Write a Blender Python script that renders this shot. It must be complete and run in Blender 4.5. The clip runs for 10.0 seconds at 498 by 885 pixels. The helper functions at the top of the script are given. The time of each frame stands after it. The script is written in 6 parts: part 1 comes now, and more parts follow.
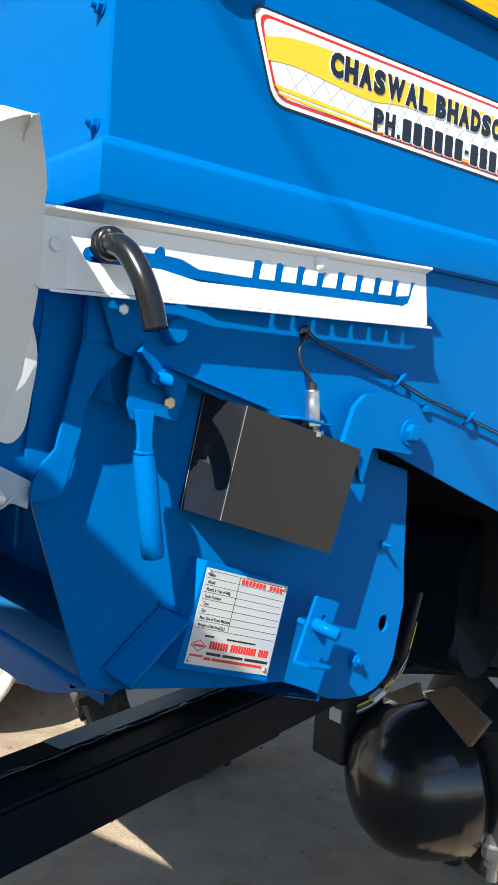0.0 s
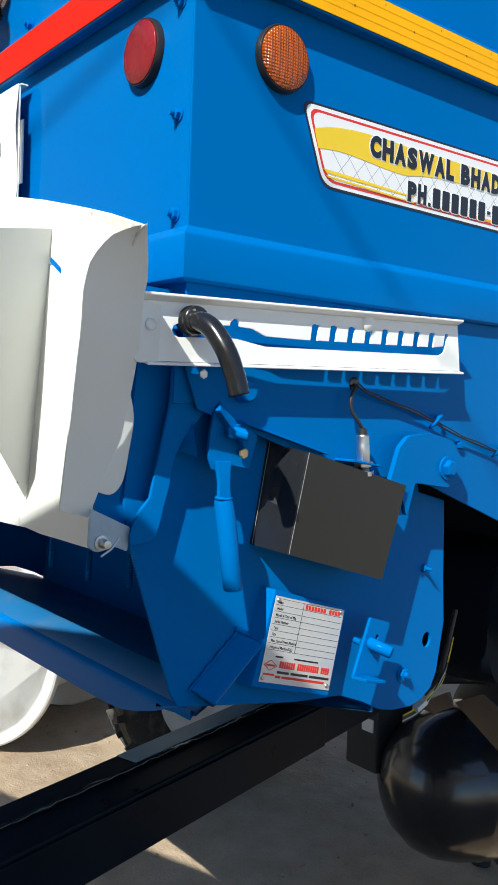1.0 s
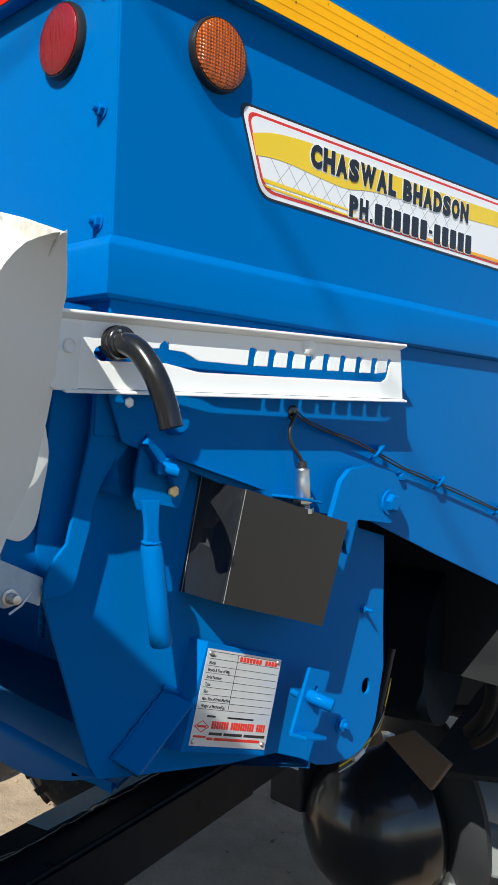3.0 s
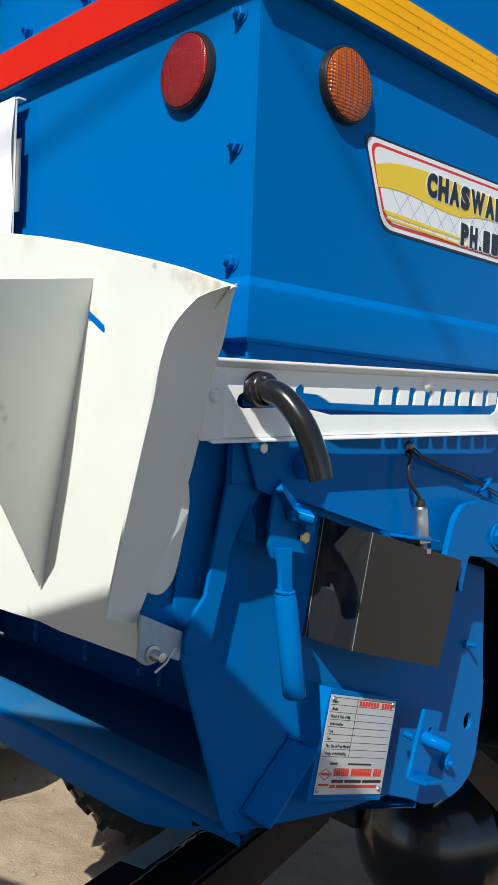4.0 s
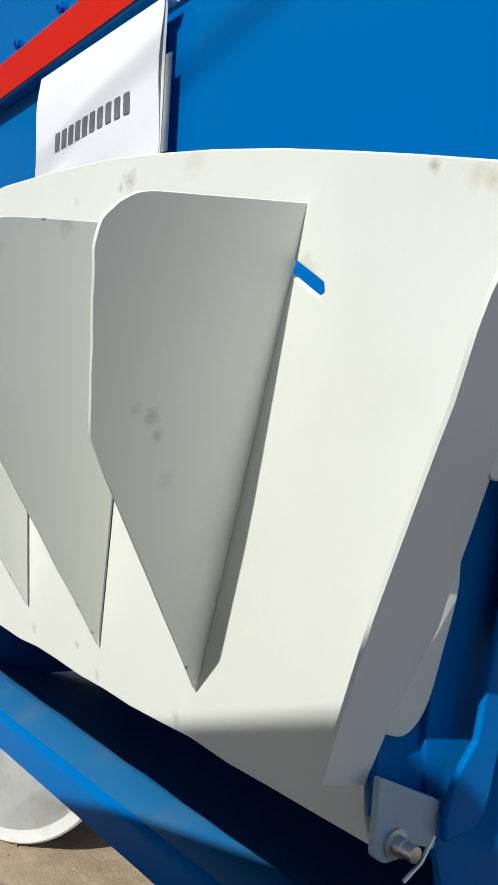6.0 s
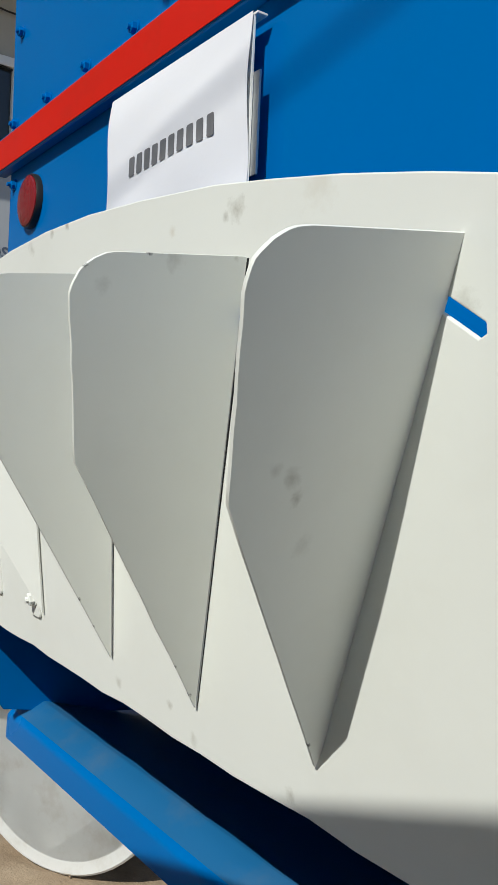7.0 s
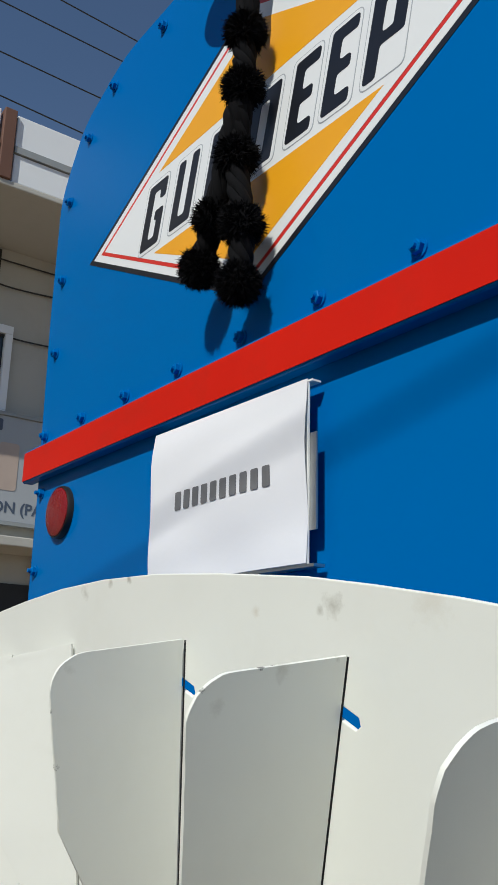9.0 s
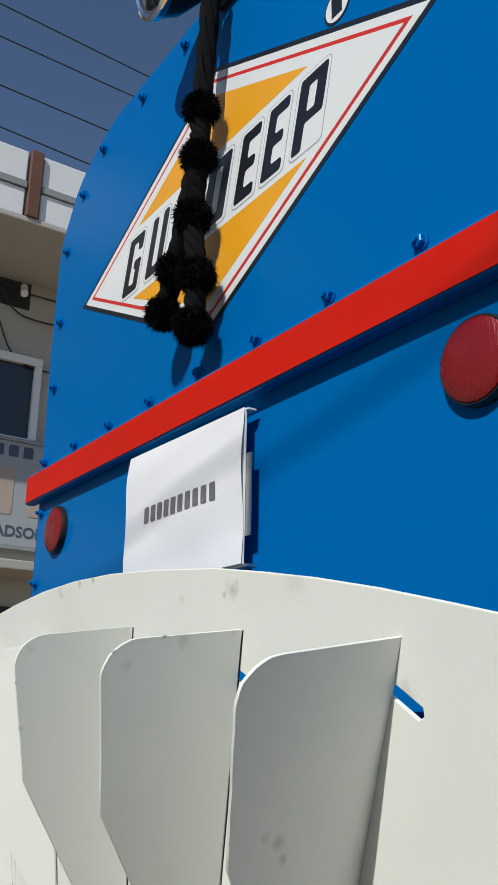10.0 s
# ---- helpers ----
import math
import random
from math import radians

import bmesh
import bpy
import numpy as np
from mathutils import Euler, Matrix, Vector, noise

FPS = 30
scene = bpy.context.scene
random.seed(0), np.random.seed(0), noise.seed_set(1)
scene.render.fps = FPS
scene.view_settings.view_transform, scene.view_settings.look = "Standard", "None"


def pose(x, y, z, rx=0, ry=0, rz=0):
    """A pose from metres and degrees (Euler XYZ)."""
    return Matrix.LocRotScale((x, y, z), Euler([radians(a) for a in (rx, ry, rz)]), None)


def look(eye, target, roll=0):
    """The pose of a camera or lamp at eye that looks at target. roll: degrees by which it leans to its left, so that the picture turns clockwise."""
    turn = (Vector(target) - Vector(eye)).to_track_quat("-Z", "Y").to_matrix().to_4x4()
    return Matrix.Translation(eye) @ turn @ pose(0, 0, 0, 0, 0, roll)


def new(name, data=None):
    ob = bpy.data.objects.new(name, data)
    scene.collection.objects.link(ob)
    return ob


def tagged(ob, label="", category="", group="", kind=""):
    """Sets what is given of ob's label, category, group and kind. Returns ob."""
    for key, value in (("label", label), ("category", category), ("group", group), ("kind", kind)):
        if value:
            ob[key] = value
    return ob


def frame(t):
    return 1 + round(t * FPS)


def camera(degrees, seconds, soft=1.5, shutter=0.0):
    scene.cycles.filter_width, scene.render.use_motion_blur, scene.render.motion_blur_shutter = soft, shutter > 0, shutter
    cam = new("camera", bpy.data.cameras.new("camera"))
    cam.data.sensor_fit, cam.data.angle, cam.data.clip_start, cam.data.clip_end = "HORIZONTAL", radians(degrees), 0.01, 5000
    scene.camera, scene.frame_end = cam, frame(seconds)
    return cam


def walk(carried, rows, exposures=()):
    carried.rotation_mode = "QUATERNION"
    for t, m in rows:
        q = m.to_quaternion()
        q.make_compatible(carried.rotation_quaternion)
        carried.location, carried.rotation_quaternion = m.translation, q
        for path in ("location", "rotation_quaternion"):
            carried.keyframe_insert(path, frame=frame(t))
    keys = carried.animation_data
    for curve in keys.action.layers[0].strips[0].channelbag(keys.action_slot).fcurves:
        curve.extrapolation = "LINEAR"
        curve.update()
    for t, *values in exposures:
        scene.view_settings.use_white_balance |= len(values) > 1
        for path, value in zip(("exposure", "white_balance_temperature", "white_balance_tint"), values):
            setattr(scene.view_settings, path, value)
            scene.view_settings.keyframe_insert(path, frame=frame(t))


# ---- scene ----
cam = camera(32.3, 10.0)
PATH = [
    (0, (0.779, -0.424, 1.367), (-0.774, 0.831, 1.259), 3.6),
    (0.5, (0.821, -0.533, 1.394), (-0.733, 0.721, 1.28), 2.0),
    (1, (0.83, -0.565, 1.409), (-0.728, 0.686, 1.33), 2.0),
    (1.5, (0.834, -0.579, 1.414), (-0.729, 0.668, 1.365), 2.0),
    (2, (0.827, -0.579, 1.423), (-0.71, 0.7, 1.381), 1.9),
    (2.2, (0.813, -0.564, 1.422), (-0.69, 0.755, 1.382), 1.9),
    (3.3, (0.69, -0.507, 1.436), (-0.729, 0.901, 1.395), 2.5),
    (3.5, (0.659, -0.536, 1.452), (-0.758, 0.875, 1.404), 2.5),
    (4, (0.612, -0.593, 1.476), (-0.814, 0.807, 1.423), 2.2),
    (4.5, (0.573, -0.617, 1.513), (-0.857, 0.781, 1.486), 2.2),
    (5, (0.509, -0.574, 1.494), (-0.941, 0.803, 1.459), 2.3),
    (5.5, (0.41, -0.459, 1.476), (-1.164, 0.775, 1.439), 2.1),
    (6, (0.3, -0.447, 1.475), (-1.294, 0.761, 1.443), 3.2),
    (6.2, (0.298, -0.458, 1.47), (-1.306, 0.736, 1.438), 3.2),
    (7.3, (0.177, -0.461, 1.519), (-1.474, 0.668, 1.528), 2.4),
    (7.5, (0.15, -0.474, 1.539), (-1.498, 0.659, 1.557), 2.3),
    (8, (0.109, -0.501, 1.582), (-1.516, 0.661, 1.673), 2.1),
    (8.5, (0.138, -0.528, 1.603), (-1.449, 0.635, 1.961), 1.8),
    (9, (0.18, -0.541, 1.601), (-1.377, 0.595, 2.135), 1.4),
    (9.5, (0.257, -0.55, 1.591), (-1.31, 0.541, 2.184), 0.7),
    (10, (0.353, -0.54, 1.556), (-1.237, 0.519, 2.147), 1.1),
]
EXPOSURES = [(0.0, 1.22, 6400, 7), (0.5, 1.23, 6400, 7), (1.0, 0.84, 6400, 7), (2.0, 0.63, 6400, 7), (3.5, 0.75, 6400, 7), (4.0, 0.43, 6400, 7), (4.5, 0.37, 6400, 7), (5.5, 0.29, 6400, 7), (6.2, 0.22, 6400, 7), (7.5, -0.11, 6400, 7), (10.0, -0.12, 6400, 7)]
walk(cam, [(t, look(eye, target, roll)) for t, eye, target, roll in PATH], EXPOSURES)

# ---- world and sun ----
SUN = Vector((0.335, -0.665, 0.70)).normalized()
world = bpy.data.worlds.new("sky")
scene.world = world
world.use_nodes = True
wn = world.node_tree
sky = wn.nodes.new("ShaderNodeTexSky")
sky.sky_type = "NISHITA"
sky.sun_disc = False
sky.sun_elevation = math.asin(SUN.z)
sky.sun_rotation = math.atan2(SUN.x, SUN.y)
sky.air_density = 0.85
sky.dust_density = 0.2
sky.ozone_density = 3.0
wn.links.new(sky.outputs[0], wn.nodes["Background"].inputs[0])
wn.nodes["Background"].inputs[1].default_value = 0.098
sun_data = bpy.data.lights.new("sun", "SUN")
sun_data.energy = 4.15
sun_data.angle = radians(0.32)
sun_data.color = (1.0, 0.975, 0.90)
sun = new("sun", sun_data)
sun.matrix_world = look(SUN * 20, (0, 0, 0))


# ---- materials ----
def material(name, color, rough=0.5, metal=0.0, vary=0.08, scale=6.0, fine=180.0, bump=0.02, coat=0.0, spec=0.5, dust=0.0, dust_color=(0.45, 0.38, 0.28), sheen=(1.0, 1.0, 1.0)):
    """Paint, metal, rubber: a base colour with broad stains and fine grain, uneven gloss and slight relief."""
    m = bpy.data.materials.new(name)
    m.use_nodes = True
    t, n, l = m.node_tree, m.node_tree.nodes, m.node_tree.links
    b = n["Principled BSDF"]
    co = n.new("ShaderNodeTexCoord")
    big, small = n.new("ShaderNodeTexNoise"), n.new("ShaderNodeTexNoise")
    big.inputs["Scale"].default_value, big.inputs["Detail"].default_value = scale, 5
    small.inputs["Scale"].default_value, small.inputs["Detail"].default_value = fine, 3
    for k in (big, small):
        l.new(co.outputs["Object"], k.inputs["Vector"])
    mix = n.new("ShaderNodeMix")
    mix.data_type = "RGBA"
    dark = [c * (1 - vary) for c in color]
    light = [min(1, c * (1 + vary)) for c in color]
    mix.inputs[6].default_value, mix.inputs[7].default_value = (*dark, 1), (*light, 1)
    l.new(big.outputs["Fac"], mix.inputs[0])
    out = mix.outputs[2]
    if dust:
        d = n.new("ShaderNodeTexNoise")
        d.inputs["Scale"].default_value, d.inputs["Detail"].default_value, d.inputs["Roughness"].default_value = scale * 1.7, 8, 0.65
        l.new(co.outputs["Object"], d.inputs["Vector"])
        r = n.new("ShaderNodeMapRange")
        r.inputs["From Min"].default_value, r.inputs["From Max"].default_value, r.inputs["To Max"].default_value = 0.5, 0.8, dust
        l.new(d.outputs["Fac"], r.inputs["Value"])
        dm = n.new("ShaderNodeMix")
        dm.data_type = "RGBA"
        dm.inputs[7].default_value = (*dust_color, 1)
        l.new(r.outputs[0], dm.inputs[0])
        l.new(out, dm.inputs[6])
        out = dm.outputs[2]
    l.new(out, b.inputs["Base Color"])
    rr = n.new("ShaderNodeMapRange")
    rr.inputs["To Min"].default_value, rr.inputs["To Max"].default_value = max(0.02, rough - 0.07), min(1, rough + 0.07)
    l.new(big.outputs["Fac"], rr.inputs["Value"])
    l.new(rr.outputs[0], b.inputs["Roughness"])
    b.inputs["Metallic"].default_value = metal
    b.inputs["Specular IOR Level"].default_value = spec
    b.inputs["Specular Tint"].default_value = (*sheen, 1)
    b.inputs["Coat Weight"].default_value = coat
    b.inputs["Coat Roughness"].default_value = 0.08
    if bump:
        bp = n.new("ShaderNodeBump")
        bp.inputs["Strength"].default_value, bp.inputs["Distance"].default_value = bump, 0.01
        add = n.new("ShaderNodeMath")
        add.operation = "ADD"
        l.new(big.outputs["Fac"], add.inputs[0])
        sm = n.new("ShaderNodeMath")
        sm.operation = "MULTIPLY"
        sm.inputs[1].default_value = 0.08
        l.new(small.outputs["Fac"], sm.inputs[0])
        l.new(sm.outputs[0], add.inputs[1])
        l.new(add.outputs[0], bp.inputs["Height"])
        l.new(bp.outputs[0], b.inputs["Normal"])
    return m


BLUE = material("blue_paint", (0.0, 0.129, 0.415), 0.24, bump=0.02, vary=0.05, scale=3, fine=260, spec=0.08, sheen=(0.2, 0.6, 1.0))
DUSTY_BLUE = material("dust_dulled_blue_paint", (0.012, 0.115, 0.28), 0.45, bump=0.04, vary=0.08, scale=6, dust=0.30, dust_color=(0.14, 0.16, 0.15), spec=0.2)
WHITE = material("cream_white_paint", (0.82, 0.83, 0.79), 0.5, bump=0.03, vary=0.03, scale=7, dust=0.10, dust_color=(0.55, 0.52, 0.43), spec=0.3)
RAIL_WHITE = material("white_paint", (0.88, 0.885, 0.86), 0.4, bump=0.02, vary=0.02, scale=9, dust=0.05)
BLACK = material("black_gloss_paint", (0.013, 0.014, 0.016), 0.22, bump=0.04, vary=0.3, scale=5, coat=0.4, dust=0.15, dust_color=(0.02, 0.02, 0.02))
SATIN_BLACK = material("black_sheet", (0.020, 0.0195, 0.019), 0.42, bump=0.012, vary=0.2, scale=4, spec=0.35)
BEAM_BLACK = material("black_chassis_paint", (0.006, 0.010, 0.016), 0.30, bump=0.12, vary=0.35, scale=6, spec=0.03)
# Near-black for recessed and underside parts: their shade is put into the colour.
DARK = material("shade_black", (0.016, 0.017, 0.019), 0.7, bump=0.1, vary=0.4, scale=12)
RUBBER = material("tyre_rubber", (0.022, 0.021, 0.02), 0.8, bump=0.12, vary=0.25, scale=14, dust=0.7, dust_color=(0.17, 0.14, 0.10))
HOSE = material("black_rubber_hose", (0.010, 0.010, 0.011), 0.22, bump=0.05, vary=0.2, scale=30, coat=0.2, dust=0.15, dust_color=(0.1, 0.1, 0.1))
STEEL = material("galvanised_steel", (0.56, 0.57, 0.57), 0.38, metal=1.0, bump=0.03, vary=0.12, scale=40)
BRASS = material("passivated_zinc_bolt", (0.50, 0.40, 0.22), 0.42, metal=0.9, bump=0.03, scale=40)
GREY = material("grey_paint", (0.26, 0.275, 0.28), 0.5, bump=0.05, vary=0.12, scale=8, dust=0.4, dust_color=(0.3, 0.25, 0.18))
# Cream of the added shade caster, kept pale for its bounce.
SCREEN_CREAM = material("cream_screen_paint", (0.72, 0.69, 0.60), 0.6, bump=0.03, vary=0.06, scale=2, dust=0.2)
BROWN_PLATE = material("brown_plate", (0.17, 0.12, 0.085), 0.8, bump=0.1, vary=0.2, scale=18)
# Bluish reflection on the black beam's top, put into a colour.
REFLECTION_BLUE = material("blue_grey_reflection", (0.12, 0.27, 0.36), 0.3, bump=0.05, vary=0.12, scale=12, dust=0.2, dust_color=(0.02, 0.03, 0.04))
# Grey in place of the drum's white: the hollow end's shade is painted in.
DISH_SHADE = material("dish_shade_grey", (0.34, 0.34, 0.33), 0.6, bump=0.05, vary=0.10, scale=5, dust=0.4, dust_color=(0.28, 0.23, 0.17))
DRUM_WHITE = material("weathered_white_paint", (0.62, 0.62, 0.60), 0.6, bump=0.04, vary=0.08, scale=5, dust=0.5, dust_color=(0.35, 0.29, 0.21))
RED_TAPE = material("red_reflective_tape", (0.62, 0.013, 0.004), 0.4, bump=0.02, vary=0.10, scale=7, dust=0.30, dust_color=(0.33, 0.03, 0.015), spec=0.15)
YELLOW_TAPE = material("yellow_reflective_tape", (0.92, 0.43, 0.001), 0.4, bump=0.02, vary=0.06, scale=10, dust=0.12, dust_color=(0.4, 0.2, 0.01), spec=0.15)
S_WHITE = material("sticker_white", (0.78, 0.79, 0.80), 0.35, bump=0.006, vary=0.02, scale=9)
S_YELLOW = material("sticker_yellow", (0.80, 0.55, 0.02), 0.35, bump=0.006, vary=0.03, scale=9)
S_ORANGE = material("sticker_orange", (0.86, 0.38, 0.012), 0.35, bump=0.006, vary=0.10, scale=4)
S_RED = material("sticker_red", (0.65, 0.03, 0.02), 0.35, bump=0.006, vary=0.03, scale=9)
S_BLACK = material("sticker_black", (0.012, 0.013, 0.018), 0.35, bump=0.006, vary=0.1, scale=9)
S_GREY = material("sticker_grey", (0.40, 0.42, 0.45), 0.4, bump=0.0, vary=0.03, scale=9)
PAPER = material("paper", (0.80, 0.80, 0.84), 0.75, bump=0.12, vary=0.02, scale=7)
PRINT = material("toner_print", (0.16, 0.16, 0.17), 0.7, bump=0.0, vary=0.35, scale=60)
PRINT_BROWN = material("faded_brown_print", (0.25, 0.11, 0.01), 0.6, bump=0.0, vary=0.2, scale=80)
ALU = material("printed_aluminium", (0.62, 0.63, 0.63), 0.42, metal=0.35, bump=0.01, vary=0.05, scale=30)
WOOL = material("black_wool", (0.006, 0.006, 0.007), 0.95, bump=0.0, vary=0.4, scale=90, spec=0.1)
WALL = material("cream_render", (0.42, 0.405, 0.365), 0.85, bump=0.08, vary=0.08, scale=1.5, fine=60, dust=0.35, dust_color=(0.3, 0.27, 0.22))
TRIM_BROWN = material("brown_paint", (0.12, 0.055, 0.035), 0.7, bump=0.05, vary=0.15, scale=3)
FRAME_WHITE = material("upvc_white", (0.72, 0.73, 0.74), 0.4, bump=0.0, vary=0.03)
SIGN = material("sign_flex", (0.34, 0.355, 0.375), 0.55, bump=0.02, vary=0.05, scale=2)
SIGN_PRINT = material("sign_print", (0.06, 0.08, 0.12), 0.55, bump=0.0, vary=0.1)
SIGN_TAN = material("sign_tan", (0.42, 0.33, 0.28), 0.55, bump=0.0, vary=0.1)
LEAF = material("plant_leaf", (0.05, 0.10, 0.03), 0.6, bump=0.0, vary=0.3, scale=20)
CABLE = material("cable_black", (0.015, 0.015, 0.016), 0.5, bump=0.0, vary=0.1)


CHIP, RUST, SMUDGE, OCHRE = (0.03, 0.028, 0.025), (0.16, 0.10, 0.06), (0.34, 0.32, 0.26), (0.50, 0.42, 0.30)


def stained(m, spots):
    """Adds smudges and rust: (x, y, z, radius, strength, colour) each with a ragged outline."""
    n, l = m.node_tree.nodes, m.node_tree.links
    s = n["Principled BSDF"].inputs["Base Color"]
    out = s.links[0].from_socket
    co = n.new("ShaderNodeTexCoord")
    rag = n.new("ShaderNodeTexNoise")
    rag.inputs["Scale"].default_value, rag.inputs["Detail"].default_value, rag.inputs["Roughness"].default_value = 75, 6, 0.7
    l.new(co.outputs["Object"], rag.inputs["Vector"])
    for x, y, z, r, a, c in spots:
        lo, hi = (1.35, 1.62) if c == CHIP else (1.2, 2.1)
        d = n.new("ShaderNodeVectorMath")
        d.operation = "DISTANCE"
        d.inputs[1].default_value = (x, y, z)
        l.new(co.outputs["Object"], d.inputs[0])
        w = n.new("ShaderNodeMath")
        w.operation = "MULTIPLY_ADD"
        w.inputs[1].default_value = r * 2.4
        l.new(rag.outputs["Fac"], w.inputs[0])
        l.new(d.outputs["Value"], w.inputs[2])
        q = n.new("ShaderNodeMapRange")
        q.inputs["From Min"].default_value, q.inputs["From Max"].default_value = r * lo, r * hi
        q.inputs["To Min"].default_value, q.inputs["To Max"].default_value = a, 0.0
        l.new(w.outputs[0], q.inputs["Value"])
        mx = n.new("ShaderNodeMix")
        mx.data_type = "RGBA"
        mx.inputs[7].default_value = (*c, 1)
        l.new(q.outputs[0], mx.inputs[0])
        l.new(out, mx.inputs[6])
        out = mx.outputs[2]
    l.new(out, s)


DIRTY_WHITE = material("oversprayed_white", (0.36, 0.46, 0.54), 0.5, bump=0.03, vary=0.14, scale=40, dust=0.6, dust_color=(0.08, 0.24, 0.42))
stained(WHITE, [
    (0.047, -0.134, 1.596, 0.010, 0.35, OCHRE), (0.064, -0.134, 1.592, 0.015, 0.5, OCHRE), (0.084, -0.133, 1.585, 0.018, 0.6, OCHRE), (0.101, -0.132, 1.579, 0.010, 0.45, RUST), (0.022, -0.135, 1.604, 0.006, 0.7, SMUDGE),
    (-0.110, -0.204, 1.478, 0.008, 0.45, SMUDGE), (-0.115, -0.196, 1.468, 0.006, 0.6, SMUDGE), (-0.106, -0.217, 1.482, 0.006, 0.3, SMUDGE), (-0.129, -0.180, 1.442, 0.009, 0.2, SMUDGE), (-0.070, -0.130, 1.566, 0.012, 0.35, SMUDGE),
    (-0.2535, -0.256, 1.598, 0.0096, 0.95, CHIP), (-0.2575, -0.240, 1.586, 0.007, 0.3, SMUDGE), (-0.2555, -0.195, 1.608, 0.010, 0.35, SMUDGE),
    (-0.254, -0.212, 1.610, 0.0060, 0.9, CHIP), (-0.254, -0.203, 1.611, 0.0060, 0.9, CHIP), (-0.256, -0.148, 1.616, 0.004, 0.6, SMUDGE), (-0.452, -0.262, 1.575, 0.0072, 0.9, CHIP), (-0.462, -0.248, 1.535, 0.0060, 0.9, CHIP), (-0.505, -0.138, 1.345, 0.0060, 0.8, CHIP), (-0.512, -0.120, 1.318, 0.0072, 0.9, CHIP), (-0.352, -0.125, 1.320, 0.0060, 0.8, CHIP), (-0.362, -0.105, 1.294, 0.0060, 0.9, CHIP), (-0.202, -0.112, 1.305, 0.0060, 0.8, CHIP),
    (-0.548, -0.147, 1.692, 0.006, 0.8, SMUDGE), (-0.265, -0.142, 1.652, 0.011, 0.6, SMUDGE), (-0.280, -0.141, 1.649, 0.005, 0.6, SMUDGE), (-0.178, -0.141, 1.649, 0.020, 0.2, OCHRE),
    (-0.246, -0.088, 1.252, 0.008, 0.5, SMUDGE), (-0.377, -0.088, 1.252, 0.008, 0.4, SMUDGE), (-0.413, -0.091, 1.268, 0.006, 0.6, SMUDGE), (-0.511, -0.090, 1.262, 0.008, 0.5, SMUDGE), (-0.353, -0.142, 1.652, 0.006, 0.35, OCHRE), (-0.641, -0.146, 1.684, 0.010, 0.4, SMUDGE), (-0.585, -0.147, 1.690, 0.006, 0.6, SMUDGE), (-0.4495, -0.249, 1.606, 0.008, 0.3, SMUDGE)])


def glassy(name, color, rough, cell, tilt, relief):
    """Moulded reflector lens: a grid of small prisms under a clear coloured face."""
    m = material(name, color, rough, bump=0.0, vary=0.12, scale=25, coat=0.25)
    n, l = m.node_tree.nodes, m.node_tree.links
    co = n.new("ShaderNodeTexCoord")
    mp = n.new("ShaderNodeMapping")
    mp.inputs["Rotation"].default_value = (0, 0, tilt)
    v = n.new("ShaderNodeTexVoronoi")
    v.inputs["Scale"].default_value, v.inputs["Randomness"].default_value = cell, 0.0
    bp = n.new("ShaderNodeBump")
    bp.inputs["Strength"].default_value, bp.inputs["Distance"].default_value = relief, 0.003
    l.new(co.outputs["Object"], mp.inputs["Vector"])
    l.new(mp.outputs[0], v.inputs["Vector"])
    l.new(v.outputs["Distance"], bp.inputs["Height"])
    l.new(bp.outputs[0], n["Principled BSDF"].inputs["Normal"])
    return m


RED_LENS = glassy("red_reflector_lens", (0.22, 0.004, 0.006), 0.26, 420, 0.4, 0.3)
AMBER_LENS = glassy("amber_reflector_lens", (0.42, 0.075, 0.001), 0.22, 260, 0.4, 1.0)
GLASS = bpy.data.materials.new("lamp_glass")
GLASS.use_nodes = True
GLASS.node_tree.nodes["Principled BSDF"].inputs["Transmission Weight"].default_value = 1.0
GLASS.node_tree.nodes["Principled BSDF"].inputs["Roughness"].default_value = 0.02
CHROME = material("chrome", (0.8, 0.8, 0.8), 0.08, metal=1.0, bump=0.0, vary=0.02)
PANE = material("window_pane", (0.02, 0.025, 0.03), 0.06, bump=0.0, vary=0.2, scale=2, coat=0.6)


